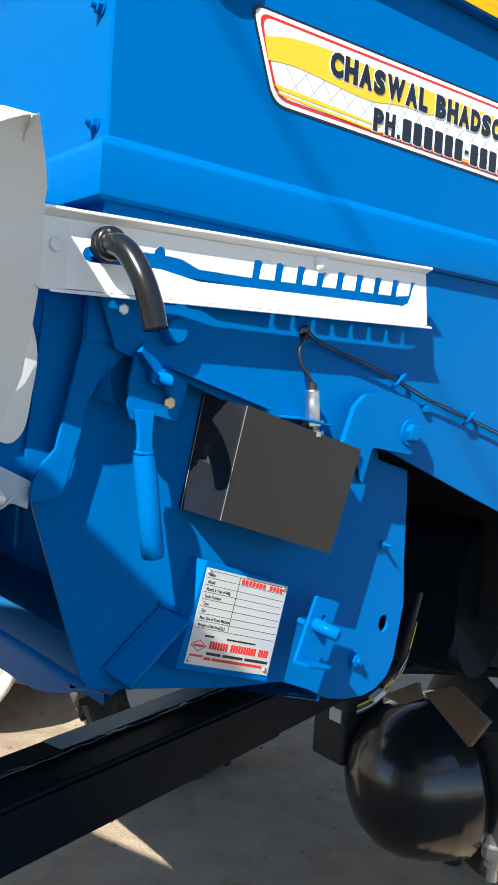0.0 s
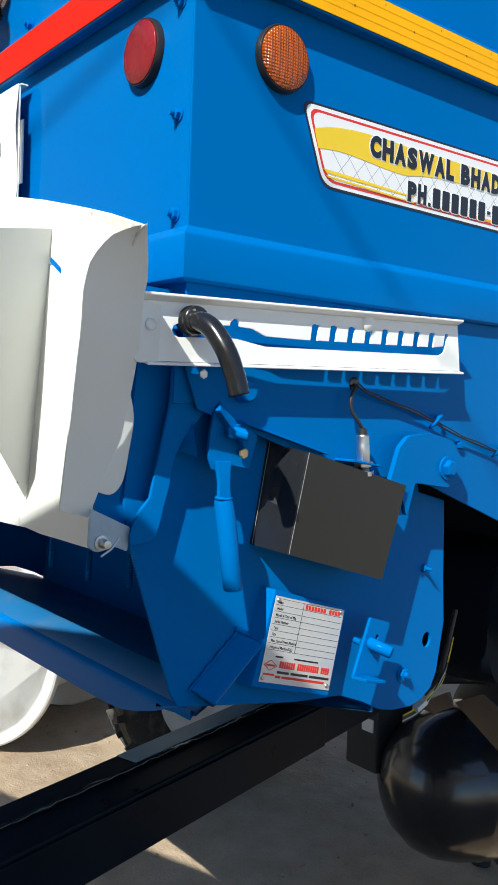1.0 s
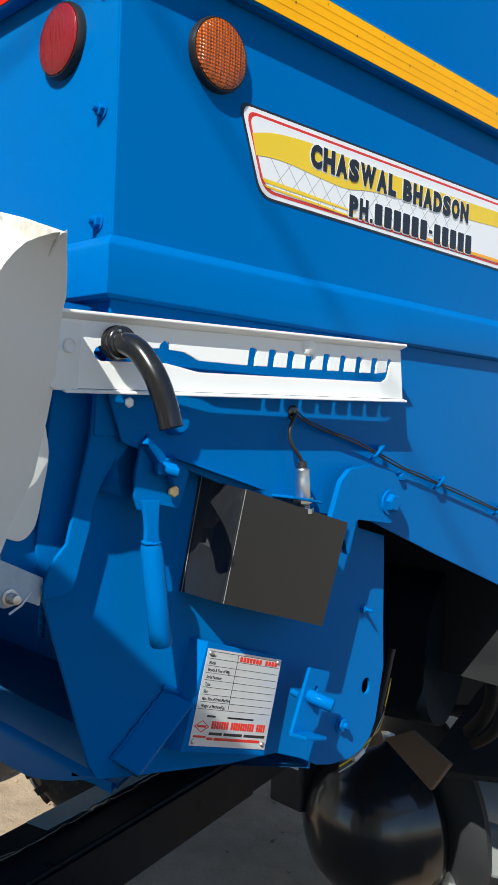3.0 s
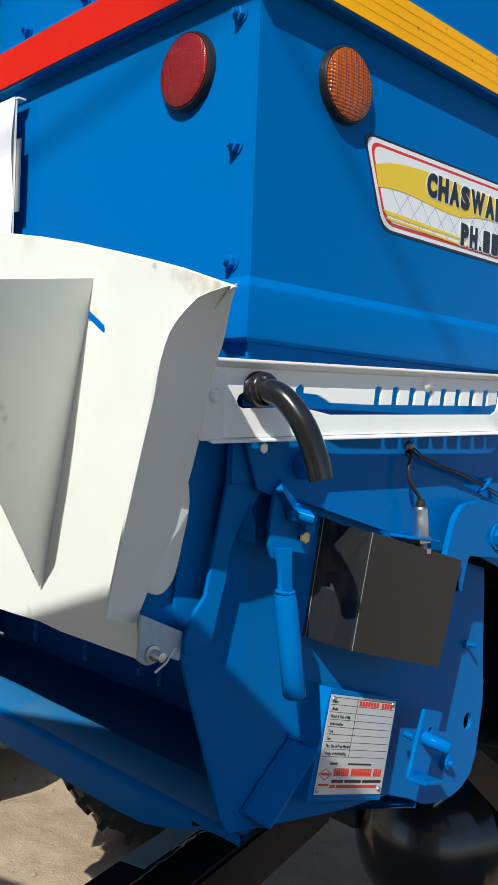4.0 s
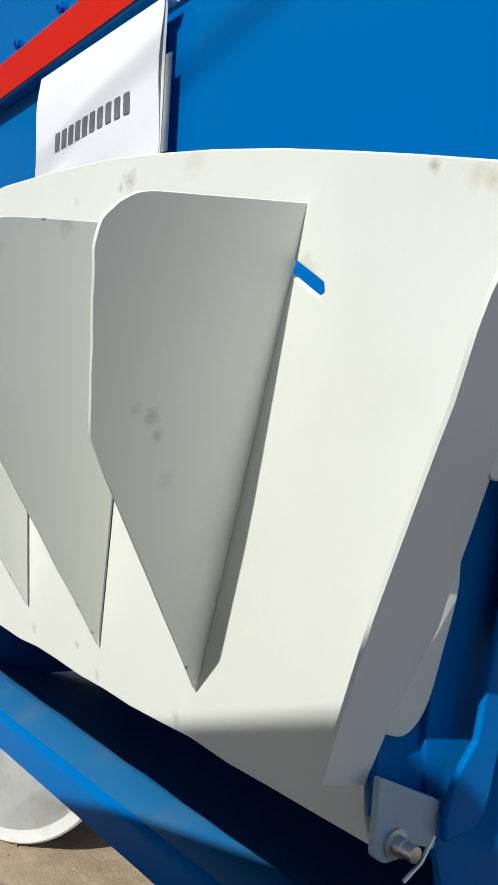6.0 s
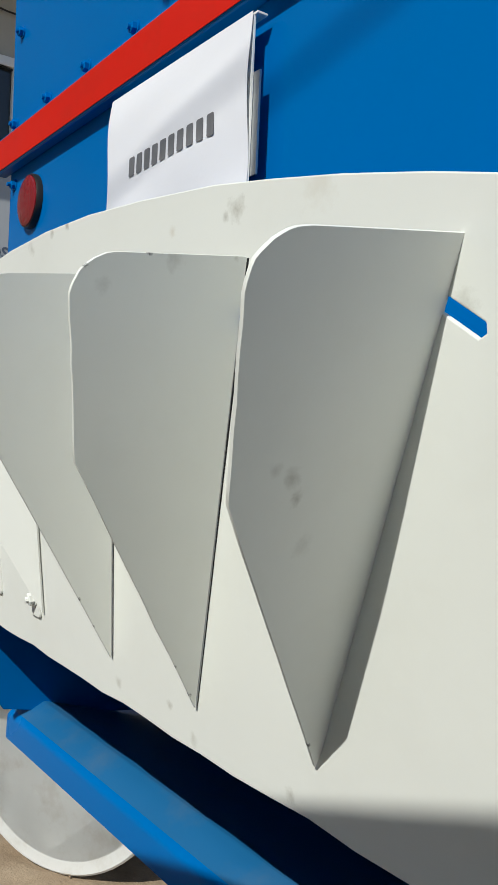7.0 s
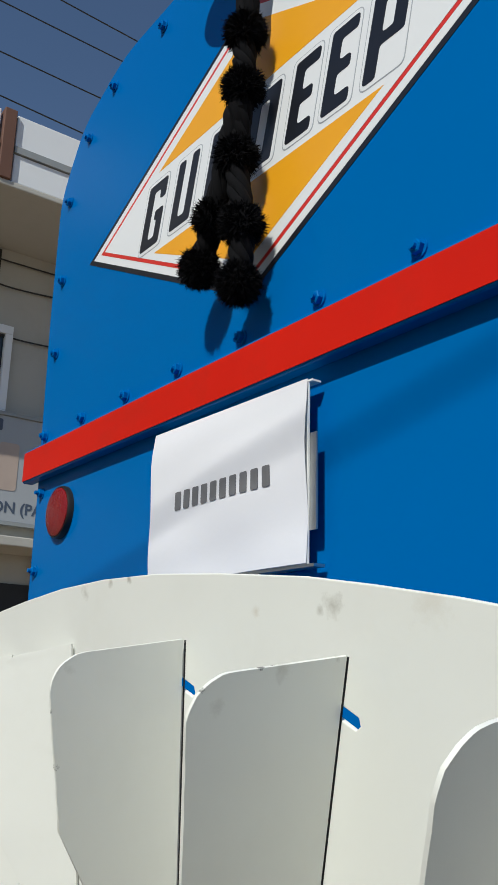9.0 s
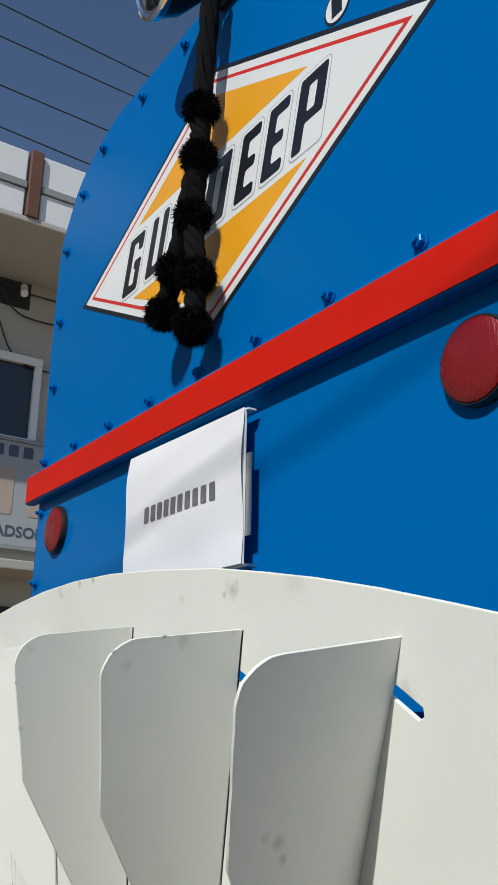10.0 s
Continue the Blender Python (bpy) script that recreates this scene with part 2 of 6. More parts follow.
def ground_material():
    m = bpy.data.materials.new("sandy_earth")
    m.use_nodes = True
    n, l = m.node_tree.nodes, m.node_tree.links
    b = n["Principled BSDF"]
    co = n.new("ShaderNodeTexCoord")
    a, c, e = (n.new("ShaderNodeTexNoise") for _ in range(3))
    for k, s, d in ((a, 0.9, 6), (c, 9.0, 8), (e, 120.0, 4)):
        k.inputs["Scale"].default_value, k.inputs["Detail"].default_value = s, d
        l.new(co.outputs["Object"], k.inputs["Vector"])
    ramp = n.new("ShaderNodeValToRGB")
    ramp.color_ramp.elements[0].position, ramp.color_ramp.elements[1].position = 0.35, 0.68
    ramp.color_ramp.elements[0].color, ramp.color_ramp.elements[1].color = (0.33, 0.235, 0.15, 1), (0.50, 0.385, 0.265, 1)
    mx = n.new("ShaderNodeMix")
    mx.inputs[0].default_value = 0.5
    l.new(a.outputs["Fac"], mx.inputs[2])
    l.new(c.outputs["Fac"], mx.inputs[3])
    l.new(mx.outputs[0], ramp.inputs[0])
    mul = n.new("ShaderNodeMix")
    mul.data_type, mul.blend_type = "RGBA", "MULTIPLY"
    mul.inputs[0].default_value = 0.35
    l.new(ramp.outputs[0], mul.inputs[6])
    l.new(e.outputs["Fac"], mul.inputs[7])
    l.new(mul.outputs[2], b.inputs["Base Color"])
    b.inputs["Roughness"].default_value = 0.92
    bp = n.new("ShaderNodeBump")
    bp.inputs["Strength"].default_value, bp.inputs["Distance"].default_value = 0.6, 0.03
    ad = n.new("ShaderNodeMath")
    ad.operation = "MULTIPLY_ADD"
    ad.inputs[1].default_value = 0.2
    l.new(e.outputs["Fac"], ad.inputs[0])
    l.new(c.outputs["Fac"], ad.inputs[2])
    l.new(ad.outputs[0], bp.inputs["Height"])
    l.new(bp.outputs[0], b.inputs["Normal"])
    return m


EARTH = ground_material()


# ---- building blocks ----
def base(name, label, category, at=(0, 0, 0), group="", kind=""):
    ob = new(name)
    ob.empty_display_size = 0.05
    ob.location = at
    return tagged(ob, label, category, group, kind)


def mesh_of(name, bm, mat, smooth=None):
    bmesh.ops.recalc_face_normals(bm, faces=bm.faces)
    me = bpy.data.meshes.new(name)
    bm.to_mesh(me)
    bm.free()
    me.materials.append(mat)
    if smooth is not None:
        me.shade_smooth()
        me.set_sharp_from_angle(angle=radians(smooth))
    return me


def part(name, bm, mat, parent=None, label="", smooth=None, bevel=0.0):
    """One bmesh (or mesh) in world places as one mesh object, under a thing or a part if one is given."""
    me = bm if isinstance(bm, bpy.types.Mesh) else mesh_of(name, bm, mat, smooth)
    ob = new(name, me)
    if parent is not None:
        ob.parent = parent
        top = parent
        while top.parent:
            top = top.parent
        ob.matrix_parent_inverse = Matrix.Translation(-top.location) if parent is top else Matrix.Identity(4)
    if bevel:
        mod = ob.modifiers.new("bevel", "BEVEL")
        mod.width, mod.segments, mod.limit_method, mod.angle_limit = bevel, 2, "ANGLE", radians(50)
    return tagged(ob, label)


def rear(y0=0.0):
    """Lays (u, v, w) on the rear face: u along x, v up, w out of the face."""
    return Matrix(((1, 0, 0, 0), (0, 0, -1, y0), (0, 1, 0, 0), (0, 0, 0, 1)))


def side(x0=0.0, k=0.0):
    """Lays (u, v, w) on the side face: u along y, v up, w out of the face; the face turns out by k per metre."""
    return Matrix(((k, 0, 1, x0), (1, 0, 0, 0), (0, 1, 0, 0), (0, 0, 0, 1)))


def flank(x0=0.0):
    """Lays (u, v, w) on the hood's side wall."""
    return side(x0)


TIP = Matrix.Translation((0, -0.0074, 1.6)) @ Matrix.Rotation(-0.034, 4, "X") @ Matrix.Translation((0, 0, -1.6))


def hang(thing, dy=0.0, dz=0.0):
    """Hangs a thing of the chopper's end at the chopper's own slight tilt."""
    thing.matrix_basis = Matrix.Translation((0, dy, dz)) @ TIP @ thing.matrix_basis
    return thing


def plate(outline, depth, m, holes=(), low=0.0):
    """A sheet with the given outline and holes, from height low to low + depth over its plane, laid by m."""
    bm = bmesh.new()
    edges = []
    for loop in (outline, *holes):
        vs = [bm.verts.new((u, v, low)) for u, v in loop]
        edges += [bm.edges.new((vs[i], vs[(i + 1) % len(vs)])) for i in range(len(vs))]
    if holes:
        bmesh.ops.triangle_fill(bm, use_beauty=True, use_dissolve=False, edges=edges)
    else:
        bm.faces.new(bm.verts)
    grown = bmesh.ops.extrude_face_region(bm, geom=list(bm.faces))
    bmesh.ops.translate(bm, vec=(0, 0, depth), verts=[g for g in grown["geom"] if isinstance(g, bmesh.types.BMVert)])
    bmesh.ops.transform(bm, matrix=m, verts=bm.verts)
    return bm


def box(bm, x0, x1, y0, y1, z0, z1, m=Matrix.Identity(4)):
    c = bmesh.ops.create_cube(bm, size=1.0, matrix=m @ Matrix.Translation(((x0 + x1) / 2, (y0 + y1) / 2, (z0 + z1) / 2)) @ Matrix.Diagonal((x1 - x0, y1 - y0, z1 - z0, 1)))
    return c["verts"]


def boxed(*dims):
    bm = bmesh.new()
    box(bm, *dims)
    return bm


def hexa(p):
    """A solid from eight corners: four of the low face in turn, then four of the high face."""
    bm = bmesh.new()
    v = [bm.verts.new(c) for c in p]
    for f in ((0, 1, 2, 3), (4, 5, 6, 7), (0, 1, 5, 4), (1, 2, 6, 5), (2, 3, 7, 6), (3, 0, 4, 7)):
        bm.faces.new([v[i] for i in f])
    return bm


def rounded(pts, radii, steps=6):
    """A polygon with its corners rounded."""
    out = []
    n = len(pts)
    for i in range(n):
        p, a, b = Vector(pts[i]), Vector(pts[i - 1]), Vector(pts[(i + 1) % n])
        r = radii[i] if isinstance(radii, (list, tuple)) else radii
        if r <= 0:
            out.append(tuple(p))
            continue
        u, w = (a - p).normalized(), (b - p).normalized()
        half = u.angle(w) / 2
        d = min(r / math.tan(half), (a - p).length * 0.49, (b - p).length * 0.49)
        s, e = p + u * d, p + w * d
        for j in range(steps + 1):
            q = j / steps
            out.append(tuple(s * (1 - q) ** 2 + p * 2 * q * (1 - q) + e * q ** 2))
    return out


def ring(cx, cy, r, n=20, ry=None):
    return [(cx + r * math.cos(2 * math.pi * i / n), cy + (ry or r) * math.sin(2 * math.pi * i / n)) for i in range(n)]


def tube(points, radius, n=12, caps=True):
    """A round bar or hose along the points; radius may be one number or one for each point."""
    bm = bmesh.new()
    pts = [Vector(p) for p in points]
    rs = radius if isinstance(radius, (list, tuple)) else [radius] * len(pts)
    rings, ref = [], None
    for i, p in enumerate(pts):
        d = (pts[min(i + 1, len(pts) - 1)] - pts[max(i - 1, 0)]).normalized()
        if ref is None:
            ref = d.orthogonal().normalized()
        ref = (ref - d * ref.dot(d)).normalized()
        o = d.cross(ref)
        rings.append([bm.verts.new(p + (ref * math.cos(2 * math.pi * j / n) + o * math.sin(2 * math.pi * j / n)) * rs[i]) for j in range(n)])
    for a, b in zip(rings, rings[1:]):
        for j in range(n):
            bm.faces.new((a[j], a[(j + 1) % n], b[(j + 1) % n], b[j]))
    if caps:
        bm.faces.new(rings[0])
        bm.faces.new(rings[-1])
    return bm


def smooth_path(points, steps=6):
    """A soft line through the points."""
    p = [Vector(q) for q in points]
    out = []
    for i in range(len(p) - 1):
        a, b, c, d = p[max(i - 1, 0)], p[i], p[i + 1], p[min(i + 2, len(p) - 1)]
        for s in range(steps):
            t = s / steps
            out.append(0.5 * (2 * b + (c - a) * t + (2 * a - 5 * b + 4 * c - d) * t * t + (3 * b - a - 3 * c + d) * t ** 3))
    return out + [p[-1]]


def lathe(profile, m, n=32):
    """A turned body: (radius, height) along the axis z, laid by m."""
    bm = bmesh.new()
    rings = []
    for r, h in profile:
        rings.append([bm.verts.new((r * math.cos(2 * math.pi * j / n), r * math.sin(2 * math.pi * j / n), h)) for j in range(n)] if r > 1e-6 else [bm.verts.new((0, 0, h))])
    for a, b in zip(rings, rings[1:]):
        for j in range(n):
            k = (j + 1) % n
            q = [a[j % len(a)], a[k % len(a)], b[k % len(b)], b[j % len(b)]]
            f = list(dict.fromkeys(q))
            if len(f) > 2:
                bm.faces.new(f)
    for r in (rings[0], rings[-1]):
        if len(r) > 2:
            bm.faces.new(r)
    bmesh.ops.transform(bm, matrix=m, verts=bm.verts)
    return bm


def bolt_bm(r, h, washer=1.35, stud=0.0, turn=0.0):
    """A hexagon head on a washer, standing on z = 0, with a stud through it if asked."""
    bm = bmesh.new()
    if washer:
        bmesh.ops.create_cone(bm, cap_ends=True, segments=16, radius1=r * washer, radius2=r * washer * 0.97, depth=h * 0.25, matrix=Matrix.Translation((0, 0, h * 0.125)))
    bmesh.ops.create_cone(bm, cap_ends=True, segments=6, radius1=r, radius2=r, depth=h * 0.7, matrix=Matrix.Translation((0, 0, h * 0.6)) @ Matrix.Rotation(turn, 4, "Z"))
    bmesh.ops.create_cone(bm, cap_ends=True, segments=6, radius1=r, radius2=r * 0.8, depth=h * 0.12, matrix=Matrix.Translation((0, 0, h)) @ Matrix.Rotation(turn, 4, "Z"))
    if stud:
        bmesh.ops.create_cone(bm, cap_ends=True, segments=10, radius1=r * 0.5, radius2=r * 0.45, depth=stud, matrix=Matrix.Translation((0, 0, h + stud / 2)))
    return bm


def bolted(parent, places, m, mat, r=0.0075, h=0.008, name="bolt", stud=0.0, seed=1):
    """Bolts of one mesh at (u, v) of the face m."""
    rng = random.Random(seed)
    me = mesh_of(name, bolt_bm(r, h, stud=stud), mat)
    for u, v in places:
        ob = new(name, me)
        ob.parent = parent
        top = parent
        while top.parent:
            top = top.parent
        ob.matrix_parent_inverse = Matrix.Translation(-top.location) if parent is top else Matrix.Identity(4)
        ob.matrix_basis = m @ Matrix.Translation((u, v, 0)) @ Matrix.Rotation(rng.uniform(0, 2), 4, "Z") @ Matrix.Rotation(rng.uniform(-0.06, 0.06), 4, "X")


def lettering(text, size, m, mat, name, parent, bold=0.0, stretch=1.0, depth=0.0002, width=0.0, space=1.0):
    """Raised letters in the built-in font, laid by m."""
    cu = bpy.data.curves.new(name, "FONT")
    cu.body, cu.size, cu.extrude, cu.offset = text, size, depth, bold
    cu.resolution_u = 3
    cu.space_character = space
    tmp = bpy.data.objects.new(name, cu)
    scene.collection.objects.link(tmp)
    bpy.context.view_layer.update()
    me = bpy.data.meshes.new_from_object(tmp.evaluated_get(bpy.context.evaluated_depsgraph_get()))
    bpy.data.objects.remove(tmp)
    bpy.data.curves.remove(cu)
    if width:
        us = [v.co.x for v in me.vertices]
        stretch = width / (max(us) - min(us))
    me.transform(m @ Matrix.Diagonal((stretch, 1, 1, 1)))
    me.materials.clear()
    me.materials.append(mat)
    return part(name, me, mat, parent)


def letter(ch, wide, high, m, mat, name, parent, grow=0.0):
    """One bold letter of the built-in font, fitted to a width and a height."""
    cu = bpy.data.curves.new(name, "FONT")
    cu.body, cu.size, cu.extrude, cu.offset = ch, 1.0, 0.004, 0.068 + grow * 14
    cu.resolution_u = 3
    tmp = bpy.data.objects.new(name, cu)
    scene.collection.objects.link(tmp)
    bpy.context.view_layer.update()
    me = bpy.data.meshes.new_from_object(tmp.evaluated_get(bpy.context.evaluated_depsgraph_get()))
    bpy.data.objects.remove(tmp)
    bpy.data.curves.remove(cu)
    us, vs = [v.co.x for v in me.vertices], [v.co.y for v in me.vertices]
    a, b = (wide + 2 * grow) / (max(us) - min(us)), (high + 2 * grow) / (max(vs) - min(vs))
    me.transform(m @ Matrix.Translation((-grow, -grow, 0)) @ Matrix.Diagonal((a, b, 0.04, 1)) @ Matrix.Translation((-min(us), -min(vs), 0)))
    me.materials.clear()
    me.materials.append(mat)
    return part(name, me, mat, parent)


def bars(rects, depth, m, mat, name, parent, low=0.0, shear=0.0):
    """Each (u0, v0, u1, v1) as a small block of print."""
    for u0, v0, u1, v1 in rects:
        s = shear * (v1 - v0)
        r = min(u1 - u0, v1 - v0) * 0.18
        part(name, plate(rounded([(u0, v0), (u1, v0), (u1 + s, v1), (u0 + s, v1)], r, 3), depth, m, low=low), mat, parent)


# ---- ground and distance ----
def ground():
    """One sheet to the horizon, finely uneven near the machine."""
    bm = bmesh.new()
    near = [i * 0.06 for i in range(-60, 61)]
    far = [4.2, 5.5, 8, 14, 30, 80, 250, 900, 3000]
    line = [-f for f in reversed(far)] + near + far
    rows = []
    for y in line:
        row = []
        for x in line:
            px, py = x - 1.4, y + 1.2
            r = max(abs(x), abs(y))
            z = 0.0
            if r < 3.6:
                q = Vector((px * 2.2, py * 2.2, 0))
                z = (noise.noise(q) * 0.018 + noise.noise(q * 4) * 0.009 + noise.noise(q * 11) * 0.004) * min(1, (3.6 - r) * 2)
            row.append(bm.verts.new((px, py, z)))
        rows.append(row)
    for a, b in zip(rows, rows[1:]):
        for i in range(len(a) - 1):
            bm.faces.new((a[i], a[i + 1], b[i + 1], b[i]))
    tagged(part("ground", bm, EARTH, smooth=180), "trodden sandy brown earth of an open yard", "ground", kind="structure")


ground()


def clods():
    """Crumbs and small cracked clods of earth by the beam."""
    rng = random.Random(4)
    bm = bmesh.new()
    for _ in range(420):
        x, y = rng.uniform(-2.6, -0.6), rng.uniform(0.4, 2.2)
        s = 0.002 + 0.008 * rng.random() ** 2
        c = bmesh.ops.create_icosphere(bm, subdivisions=1, radius=s, matrix=Matrix.Translation((x, y, s * 0.3)) @ Matrix.Diagonal((1, rng.uniform(0.5, 1.4), rng.uniform(0.4, 0.8), 1)))
        for v in c["verts"]:
            v.co += Vector((rng.uniform(-1, 1), rng.uniform(-1, 1), rng.uniform(-1, 1))) * s * 0.25
    tagged(part("earth_crumbs", bm, EARTH), "small crumbs and clods of dry earth lying on the ground", "soil", kind="stuff")


clods()


def house():
    """The building across the yard: rendered wall under a deep eave, sunlit parapet, window and sign."""
    h = base("building", "cream rendered two-storey building with a deep eave and sunlit parapet", "building", (-7.0, 2.0, 0))
    part("wall", plate([(-9, 0), (9, 0), (9, 6.05), (-9, 6.05)], 5.0, side(-12.0), holes=[]), WALL, h)
    # roof slab, parapet of panels between brown posts
    part("eave", boxed(-7.2, -5.95, -9.2, 9.2, 5.40, 5.452), WALL, h, bevel=0.01)
    part("roof_slab", boxed(-12.0, -7.2, -9.2, 9.2, 5.98, 6.1), WALL, h)
    for i in range(-6, 7):
        y = 1.425 + i * 1.35
        part("parapet_post", boxed(-6.04, -5.93, y - 0.052, y + 0.052, 5.452, 6.09), TRIM_BROWN, h, bevel=0.006)
        for z0, z1 in ((5.458, 5.715), (5.785, 6.08)):
            part("parapet_panel", boxed(-6.02, -5.97, y + 0.07, y + 1.28, z0, z1), FRAME_WHITE, h, "pale sunlit parapet panel", bevel=0.008)
        part("parapet_rail", boxed(-6.03, -5.95, y + 0.066, y + 1.284, 5.72, 5.78), GREY, h)
    # window
    for yc, half in ((1.21, 0.78), (-2.2, 0.78)):
        w = part("window", boxed(-7.04, -6.99, yc - half, yc + half, 3.80, 4.62), PANE, h, "dark glazed window in a white frame")
        for a, b, c, d in ((yc - half, yc + half, 4.56, 4.64), (yc - half, yc + half, 3.77, 3.85), (yc - half, yc - half + 0.07, 3.85, 4.56), (yc + half - 0.07, yc + half, 3.85, 4.56), (yc - 0.03, yc + 0.03, 3.85, 4.56)):
            part("window_frame", boxed(-6.99, -6.94, a, b, c, d), FRAME_WHITE, w, bevel=0.006)
    # small vent high on the wall, shop front below: near-black slabs for inner shade
    v = part("ventilator", boxed(-7.03, -6.985, 0.92, 1.82, 5.12, 5.38), DARK, h, "ventilator under the eave, near-black for its inner shade")
    part("shop_opening", boxed(-7.03, -6.98, -1.5, 2.6, 0.0, 2.35), DARK, h, "open shop front, near-black for its inner shade")
    part("canopy", boxed(-7.0, -6.5, -3.0, 3.2, 2.6, 2.68), WALL, h, bevel=0.01)
    part("drain_pipe", tube([(-6.96, 2.42, 0), (-6.96, 2.42, 5.4)], 0.035), FRAME_WHITE, h, smooth=40)
    for k, (z0, z1, sag) in enumerate(((5.25, 5.05, 0.12), (5.0, 4.55, 0.2), (5.3, 5.28, 0.02))):
        part("wall_cable", tube(smooth_path([(-6.97, 1.52, z0), (-6.96, 1.77, (z0 + z1) / 2 - sag), (-6.97, 2.42, z1)]), 0.008, 6), CABLE, h, smooth=60)
    lamp = part("wall_lamp", tube([(-6.95, 1.74, 5.32), (-6.8, 1.70, 5.18)], 0.035), FRAME_WHITE, h, "white tubular wall lamp", smooth=40)
    return h


house()


def sign_board():
    s = base("sign_board", "grey flex sign board with dark print on a building wall", "sign", (-6.9, 1.5, 2.85))
    part("board", boxed(-6.95, -6.90, -0.4, 2.25, 2.87, 3.80), SIGN, s, bevel=0.006)
    part("frame", boxed(-6.94, -6.88, -0.42, 2.27, 2.84, 2.87), GREY, s)
    part("frame", boxed(-6.94, -6.88, -0.42, 2.27, 3.80, 3.83), GREY, s)
    m = side(-6.90)
    bars([(0.62 + 0.135 * i, 3.66, 0.62 + 0.135 * i + 0.09, 3.765) for i in range(9)], 0.004, m, SIGN_PRINT, "print_bar", s)
    bars([(0.5 + 0.32 * i, 3.14, 0.5 + 0.32 * i + 0.18, 3.56) for i in range(5)], 0.004, m, SIGN_TAN, "print_bar", s)
    lettering("BHADSON (PAT", 0.135, m @ Matrix.Translation((1.33, 2.95, 0.003)), SIGN_PRINT, "sign_word", s, bold=0.003)
    return s


sign_board().location += Vector((0.0, 0.175, -0.01))


def cable_pole(y):
    p = base("cable_pole", "tall plain grey steel pole carrying overhead cables", "pole", (-6.6, y, 0), group="cable poles")
    part("shaft", tube([(-6.6, y, 0), (-6.6, y, 8.6)], [0.09, 0.06], 12), GREY, p, smooth=40)
    for z in (7.9, 7.5, 7.0, 6.6):
        part("insulator", lathe([(0.0, 0), (0.05, 0), (0.03, 0.05), (0.05, 0.1), (0.0, 0.12)], Matrix.Translation((-6.6, y, z)) @ Matrix.Translation((0, 0, -0.06 + (0.2 if y < 0 else 0.0))), 12), DRUM_WHITE, p)


cable_pole(-9.0)
cable_pole(9.0)


def overhead_cables():
    for y0, z0, fall in ((1.09, 8.022, 0.044), (1.14, 7.655, 0.020), (1.20, 7.12, 0.022), (1.245, 6.675, 0.045)):
        c = part("overhead_cable", tube(smooth_path([(-6.6, y, z0 - fall * (y - y0) + 0.0025 * (y - 1.3) ** 2) for y in (-9, -5, -2, 0, 1.3, 3, 5, 9)]), 0.007, 6), CABLE, smooth=60)
        tagged(c, "thin dark overhead cable against the sky", "cable", group="overhead cables")


overhead_cables()


def shadow_wire():
    """Unseen slack wire added high behind the camera: its soft thin shadow crosses the hood."""
    w = base("shadow_wire", "thin dark unseen wire between two grey poles, added for its shadow", "wire", (4.4, -3.3, 0.0))
    d = Vector((0.952, 0.2, 0.0)).normalized()
    p = Vector((0.0, 0.0, 1.905)) + SUN * 6.0
    ends = [p - d * 9.0, p + d * 3.0]
    part("wire", tube([ends[0], p - d * 3.0, p, ends[1]], 0.0044, 8), CABLE, w, smooth=60)
    for q in ends:
        part("post", tube([(q.x, q.y, 0.0), (q.x, q.y, q.z + 0.15)], [0.07, 0.05], 12), GREY, w, smooth=40)


shadow_wire()

# ---- the harvester's rear hood ----
WEST = -1.152
hood = base("harvester_hood", "glossy blue sheet-metal rear hood of a harvester", "harvester hood", (-0.6, 0.0, 1.55))


def sheet(name, pts, depth, m, mat=BLUE, parent=hood, holes=(), bevel=0.0012, label="", low=None):
    return part(name, plate(pts, depth, m, holes, low=-depth if low is None else low), mat, parent, label, bevel=bevel)


sheet("lower_rear_panel", [(WEST, 1.612), (-0.003, 1.612), (-0.003, 1.93), (WEST, 1.93)], 0.003, rear(0.0))
sheet("upper_rear_panel", rounded([(WEST, 1.94), (-0.003, 1.94), (-0.003, 2.612), (-0.94, 2.612), (-1.085, 2.555), (WEST - 0.008, 2.44), (WEST - 0.010, 2.20)], [0, 0, 0, 0.25, 0.14, 0.14, 0]), 0.003, rear(-0.001))
sheet("lower_side_panel", [(0.0, 1.612), (2.6, 1.612), (2.6, 1.95), (0.0, 1.95)], 0.003, flank())
sheet("upper_side_panel", [(0.0, 1.94), (2.6, 1.94), (2.6, 2.612), (0.0, 2.612)], 0.003, flank())
sheet("far_side_panel", [(0.0, 1.3), (2.6, 1.3), (2.6, 2.38), (0.0, 2.38)], 0.003, side(WEST + 0.004, 0.0))
part("roof_panel", hexa([(-0.96, 0.004, 2.598), (-0.006, 0.004, 2.598), (-0.006, 2.6, 2.598), (-0.96, 2.6, 2.598), (-0.96, 0.004, 2.608), (-0.006, 0.004, 2.608), (-0.006, 2.6, 2.608), (-0.96, 2.6, 2.608)]), BLUE, hood)
# Near-black sheet stands in for the shade inside the hood.
part("inner_bulkhead", boxed(WEST, 0.0, 0.9, 0.93, 0.98, 2.4), DARK, hood, "inner bulkhead, its shade painted near-black")


